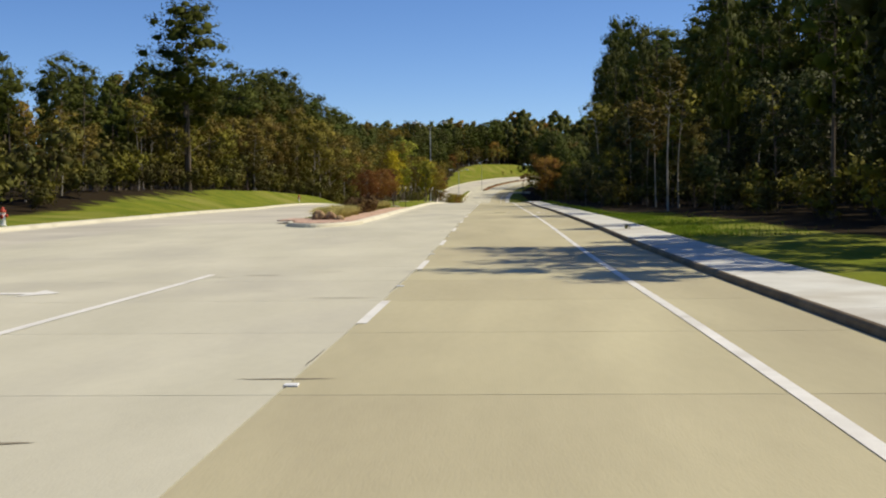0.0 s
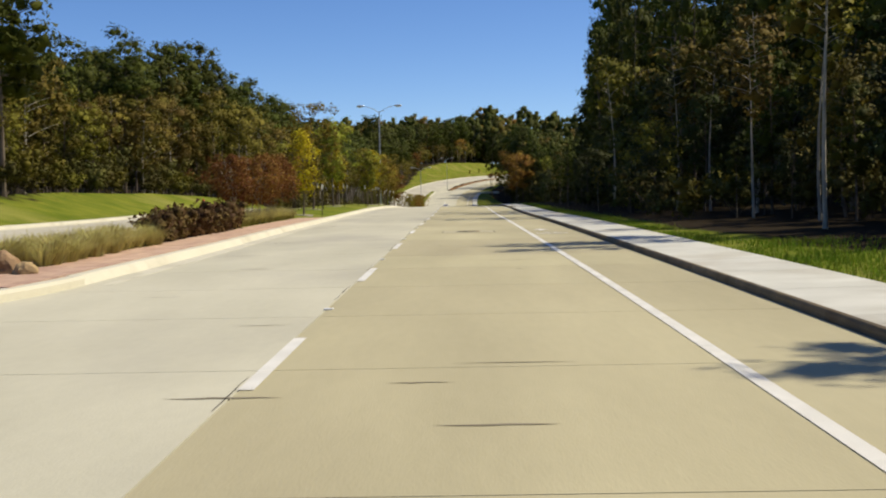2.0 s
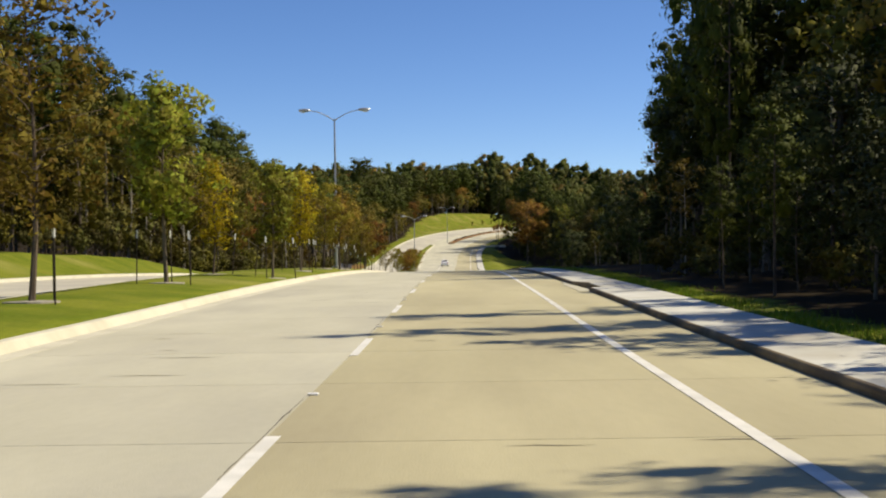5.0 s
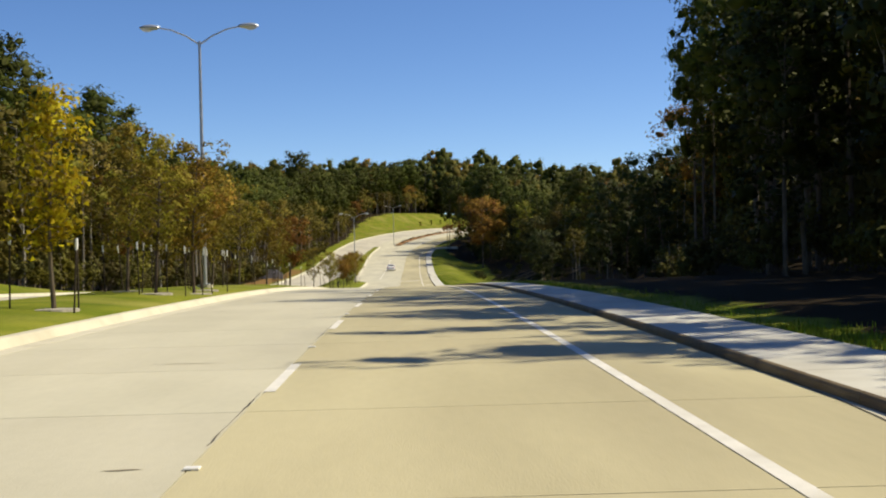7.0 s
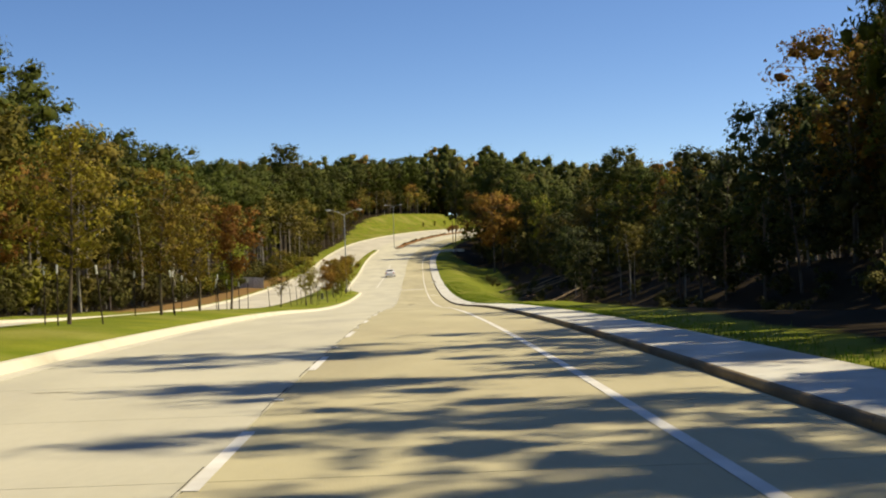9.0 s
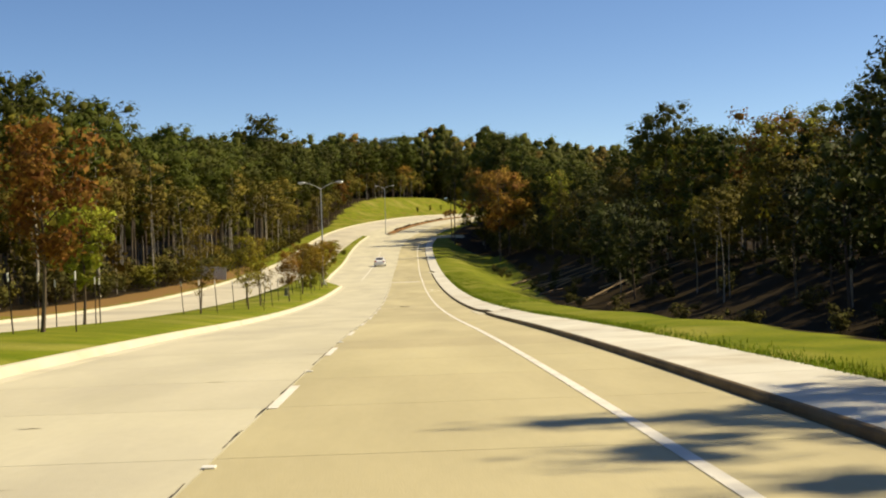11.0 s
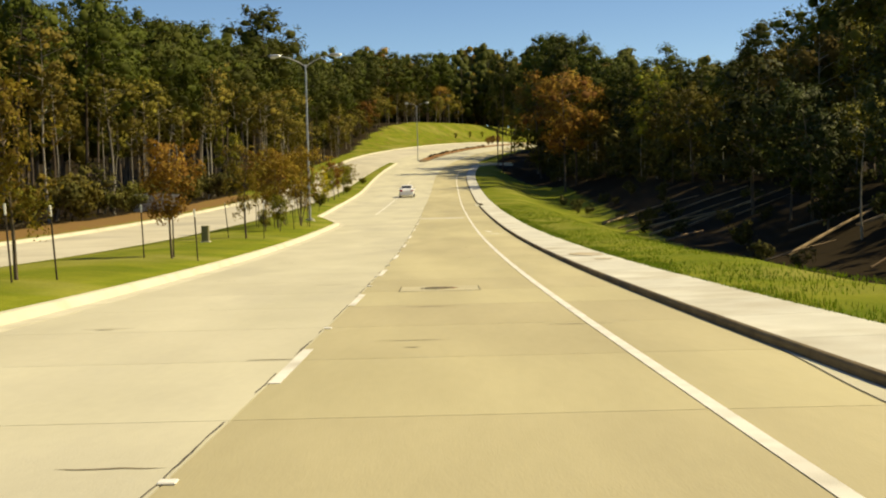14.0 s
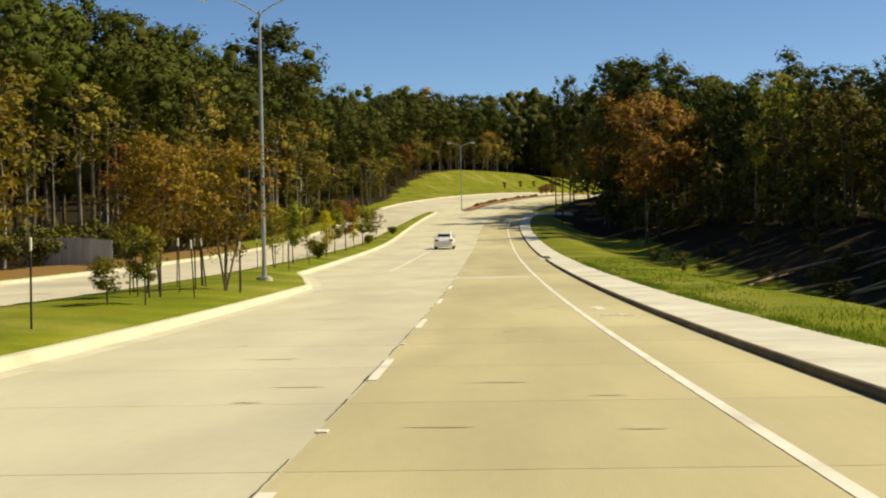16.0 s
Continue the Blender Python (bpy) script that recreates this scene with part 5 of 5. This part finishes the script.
# ---- grass with blades beside the sidewalk ----
def grass_blades():
    r = np.random.default_rng(31)
    vs, fs = [], []
    spans = [(18, 46, 6.72, 2.0, 13000), (46, 125, 6.70, 0.7, 16000), (125, 175, 6.72, 0.9, 3000), (175, 340, 6.66, 0.42, 26000), (250, 352, 6.8, 3.6, 18000)]
    for y0, y1, o0, width, n in spans:
        for i in range(n):
            y, o = r.uniform(y0, y1), o0 + abs(r.normal()) * width * 0.7
            if noise.noise(Vector((y * 0.35, o * 0.8, 9))) < r.uniform(-0.5, 0.1):
                continue
            p = np.array(at(y, o, -0.01))
            h = r.uniform(0.05, 0.14) * (1.0 if y < 175 else 0.9)
            w = r.uniform(0, 6.28)
            s = np.array([math.cos(w), math.sin(w), 0]) * 0.011
            t = np.array([math.sin(w), -math.cos(w), 0]) * h * r.uniform(0.1, 0.6)
            k = len(vs)
            vs += [tuple(p - s), tuple(p + s), tuple(p + t + [0, 0, h])]
            fs.append((k, k + 1, k + 2))
    tagged(part("grass", (vs, fs), BLADE), "uneven green grass blades along the sidewalk", "grass", kind="stuff")


grass_blades()

# ---- fallen trunks in the hollow ----
for i in range(15):
    y, o = rng.uniform(266, 350), rng.uniform(14.5, 22)
    n, w, thick = rng.uniform(3.0, 9.0), rng.uniform(-0.7, 0.8), rng.uniform(0.05, 0.10)
    a, b = at(y, o, 0.08), at(y + math.sin(w) * n, o + math.cos(w) * n, rng.uniform(0.15, 0.7))
    d = b - a
    ob = tagged(part("fallen_log", tube([(0, 0, 0), tuple(d * 0.5 + Vector((0, 0, 0.06))), tuple(d)], [thick, thick * 0.85, thick * 0.5], 7), BAREWOOD), "pale fallen tree trunk lying in the shaded hollow", "log", "fallen logs")
    ob.matrix_basis = Matrix.Translation(a)


# ---- hydrants, cabinet, fence ----
def hydrant(y, o):
    t = thing("fire_hydrant", "red and white fire hydrant on the grass verge", "fire hydrant", Matrix.Translation(at(y, o, -0.02)), "hydrants")
    part("barrel", tube([(0, 0, 0), (0, 0, 0.05), (0, 0, 0.06), (0, 0, 0.52), (0, 0, 0.56)], [0.16, 0.16, 0.11, 0.11, 0.14], 12), CAPWHITE, t, "white hydrant barrel")
    part("bonnet", tube([(0, 0, 0.56), (0, 0, 0.62), (0, 0, 0.70), (0, 0, 0.78)], [0.14, 0.13, 0.07, 0.03], 12), REDPAINT, t, "red domed bonnet")
    for s in (-1, 1):
        part("nozzle", tube([(s * 0.09, 0, 0.42), (s * 0.2, 0, 0.42)], [0.06, 0.065], 10), REDPAINT, t, "red nozzle cap")
    part("nozzle", tube([(0, -0.09, 0.38), (0, -0.22, 0.38)], [0.08, 0.085], 10), REDPAINT, t, "red nozzle cap")


hydrant(33.6, -18.4)
hydrant(133.0, -21.6)
cab = thing("utility_cabinet", "small tan green utility cabinet on the median", "utility box", Matrix.Translation(at(284.3, -8.45, -0.03)))
bm = bmesh.new()
box(bm, (-0.20, -0.2, 0), (0.20, 0.2, 0.08), 0.01)
part("plinth", bm, KERB, cab)
bm = bmesh.new()
box(bm, (-0.15, -0.15, 0.08), (0.15, 0.15, 0.68), 0.012)
part("body", bm, BOXGREEN, cab)
bm = bmesh.new()
box(bm, (-0.165, -0.165, 0.68), (0.165, 0.165, 0.73), 0.012)
part("lid", bm, BOXGREEN, cab)
bm = bmesh.new()
box(bm, (-0.12, -0.162, 0.13), (0.12, -0.15, 0.64), 0.004)
part("door", bm, BOXGREEN, cab)

fence = thing("board_fence", "weathered grey board fence at the woods' edge", "fence", Matrix.Translation(at(347.0, -24.6, 0.0)))
for i in range(28):
    bm = bmesh.new()
    z = float(ground_rise(347.0, -26.8 + i * 0.16) - ground_rise(347.0, -24.6))
    box(bm, (-2.2 + i * 0.16, -0.012, z), (-2.06 + i * 0.16, 0.012, z + 1.72 + 0.02 * math.sin(i * 7.3)))
    part("board", bm, FENCE, fence)
for z in (0.4, 1.4):
    bm = bmesh.new()
    box(bm, (-2.2, 0.013, z), (2.26, 0.05, z + 0.09))
    part("rail", bm, FENCE, fence)


# ---- the white car ahead ----
def saloon_car(y, o):
    t = thing("car", "white saloon car driving in the inner lane", "car", Matrix.Translation(on_road(y, o, 0.005)) @ Matrix.Rotation(math.atan(float(np.interp(y, KNOT, GRADE)) / 100), 4, "X"))
    # stations from tail to nose: y, half width, sill, belt
    def loft(name, st, mat, label=""):
        vs, fs, n = [], [], len(st[0][1])
        for yy, ring in st:
            vs += [(a, yy, z) for a, z in ring]
        for i in range(len(st) - 1):
            for k in range(n):
                k2 = (k + 1) % n
                fs.append((i * n + k, (i + 1) * n + k, (i + 1) * n + k2, i * n + k2))
        fs.append(tuple(range(n)))
        fs.append(tuple(range(len(st) * n - 1, (len(st) - 1) * n - 1, -1)))
        return part(name, (vs, fs), mat, t, label)

    def ring(w, lo, hi):
        return [(-w * 0.93, lo), (-w, lo + 0.15), (-w, (lo + hi) / 2), (-w * 0.95, hi - 0.05), (-w * 0.8, hi), (w * 0.8, hi), (w * 0.95, hi - 0.05), (w, (lo + hi) / 2), (w, lo + 0.15), (w * 0.93, lo)]

    loft("body", [(-2.35, ring(0.74, 0.36, 0.80)), (-2.22, ring(0.85, 0.26, 0.98)), (-1.6, ring(0.91, 0.22, 1.04)), (0.2, ring(0.92, 0.2, 0.98)), (1.3, ring(0.91, 0.2, 0.94)), (2.0, ring(0.86, 0.22, 0.80)), (2.35, ring(0.70, 0.3, 0.62))], CARWHITE)

    def cab_ring(w, lo, hi):
        return [(-w, lo), (-w * 0.80, hi - 0.06), (-w * 0.68, hi), (w * 0.68, hi), (w * 0.80, hi - 0.06), (w, lo)]

    loft("roof", [(-1.55, cab_ring(0.78, 0.98, 1.08)), (-0.95, cab_ring(0.80, 0.98, 1.42)), (0.1, cab_ring(0.82, 0.96, 1.46)), (0.55, cab_ring(0.80, 0.95, 1.38)), (1.25, cab_ring(0.78, 0.92, 0.97))], CARWHITE)
    part("rear_window", ([(-0.62, -1.49, 1.135), (0.62, -1.49, 1.135), (0.52, -1.0, 1.40), (-0.52, -1.0, 1.40)], [(0, 1, 2, 3)]), GLASS, t, "dark rear window")
    part("windscreen", ([(-0.62, 1.20, 1.01), (0.62, 1.20, 1.01), (0.53, 0.62, 1.37), (-0.53, 0.62, 1.37)], [(3, 2, 1, 0)]), GLASS, t, "dark windscreen")
    for s in (-1, 1):
        part("side_window", ([(s * 0.80, -1.15, 1.06), (s * 0.83, 0.75, 1.05), (s * 0.70, 0.35, 1.37), (s * 0.70, -0.85, 1.38)], [(0, 1, 2, 3) if s > 0 else (3, 2, 1, 0)]), GLASS, t, "dark side window")
        bm = bmesh.new()
        box(bm, (min(s * 0.50, s * 0.82), -2.36, 0.74), (max(s * 0.50, s * 0.82), -2.24, 0.93), 0.02)
        part("tail_light", bm, REDLENS, t, "red tail light")
        bm = bmesh.new()
        box(bm, (min(s * 0.86, s * 1.02), 0.55, 0.98), (max(s * 0.86, s * 1.02), 0.68, 1.12), 0.02)
        part("mirror", bm, CARWHITE, t)
        for yy in (-1.4, 1.4):
            bm = bmesh.new()
            bmesh.ops.create_cone(bm, cap_ends=True, segments=20, radius1=0.32, radius2=0.32, depth=0.2, matrix=Matrix.Translation((s * 0.82, yy, 0.32)) @ Matrix.Rotation(math.pi / 2, 4, "Y"))
            wh = part("wheel", bm, RUBBER, t, "black tyre")
            bm = bmesh.new()
            bmesh.ops.create_cone(bm, cap_ends=True, segments=16, radius1=0.2, radius2=0.2, depth=0.22, matrix=Matrix.Translation((s * 0.82, yy, 0.32)) @ Matrix.Rotation(math.pi / 2, 4, "Y"))
            part("rim", bm, STEEL, wh, "silver wheel rim")
    bm = bmesh.new()
    box(bm, (-0.8, -2.42, 0.34), (0.8, -2.28, 0.52), 0.03)
    part("bumper", bm, CARWHITE, t)
    bm = bmesh.new()
    box(bm, (-0.26, -2.375, 0.66), (0.26, -2.35, 0.78), 0.004)
    part("plate", bm, CAPWHITE, t)


saloon_car(385.0, -2.7)

# ---- planting beyond the junction ----
for y, o, s in ((566.0, -7.0, 0.75), (570.0, -7.1, 0.85), (574.5, -7.0, 0.8)):
    plant("myrtle", y, o, s, rng.uniform(0, 6.28))
for y in np.arange(505, 560, 3.4):
    plant("hedge", y, -6.8 + rng.uniform(-0.2, 0.2), rng.uniform(0.7, 1.0), rng.uniform(0, 6.28))
for y, o, s in ((592.0, -25.0, 0.45), (604.0, -25.5, 0.5), (615.0, -26.0, 0.5), (628.0, -26.0, 0.55)):
    plant("green_sapling", y, o, s, rng.uniform(0, 6.28))
for y in (356.0, 398.0, 428.0):
    plant("bush", y + rng.uniform(-1.5, 1.5), -10.3 - 0.01 * (y - 350) + rng.uniform(-0.4, 0.4), rng.uniform(0.9, 1.5), rng.uniform(0, 6.28))
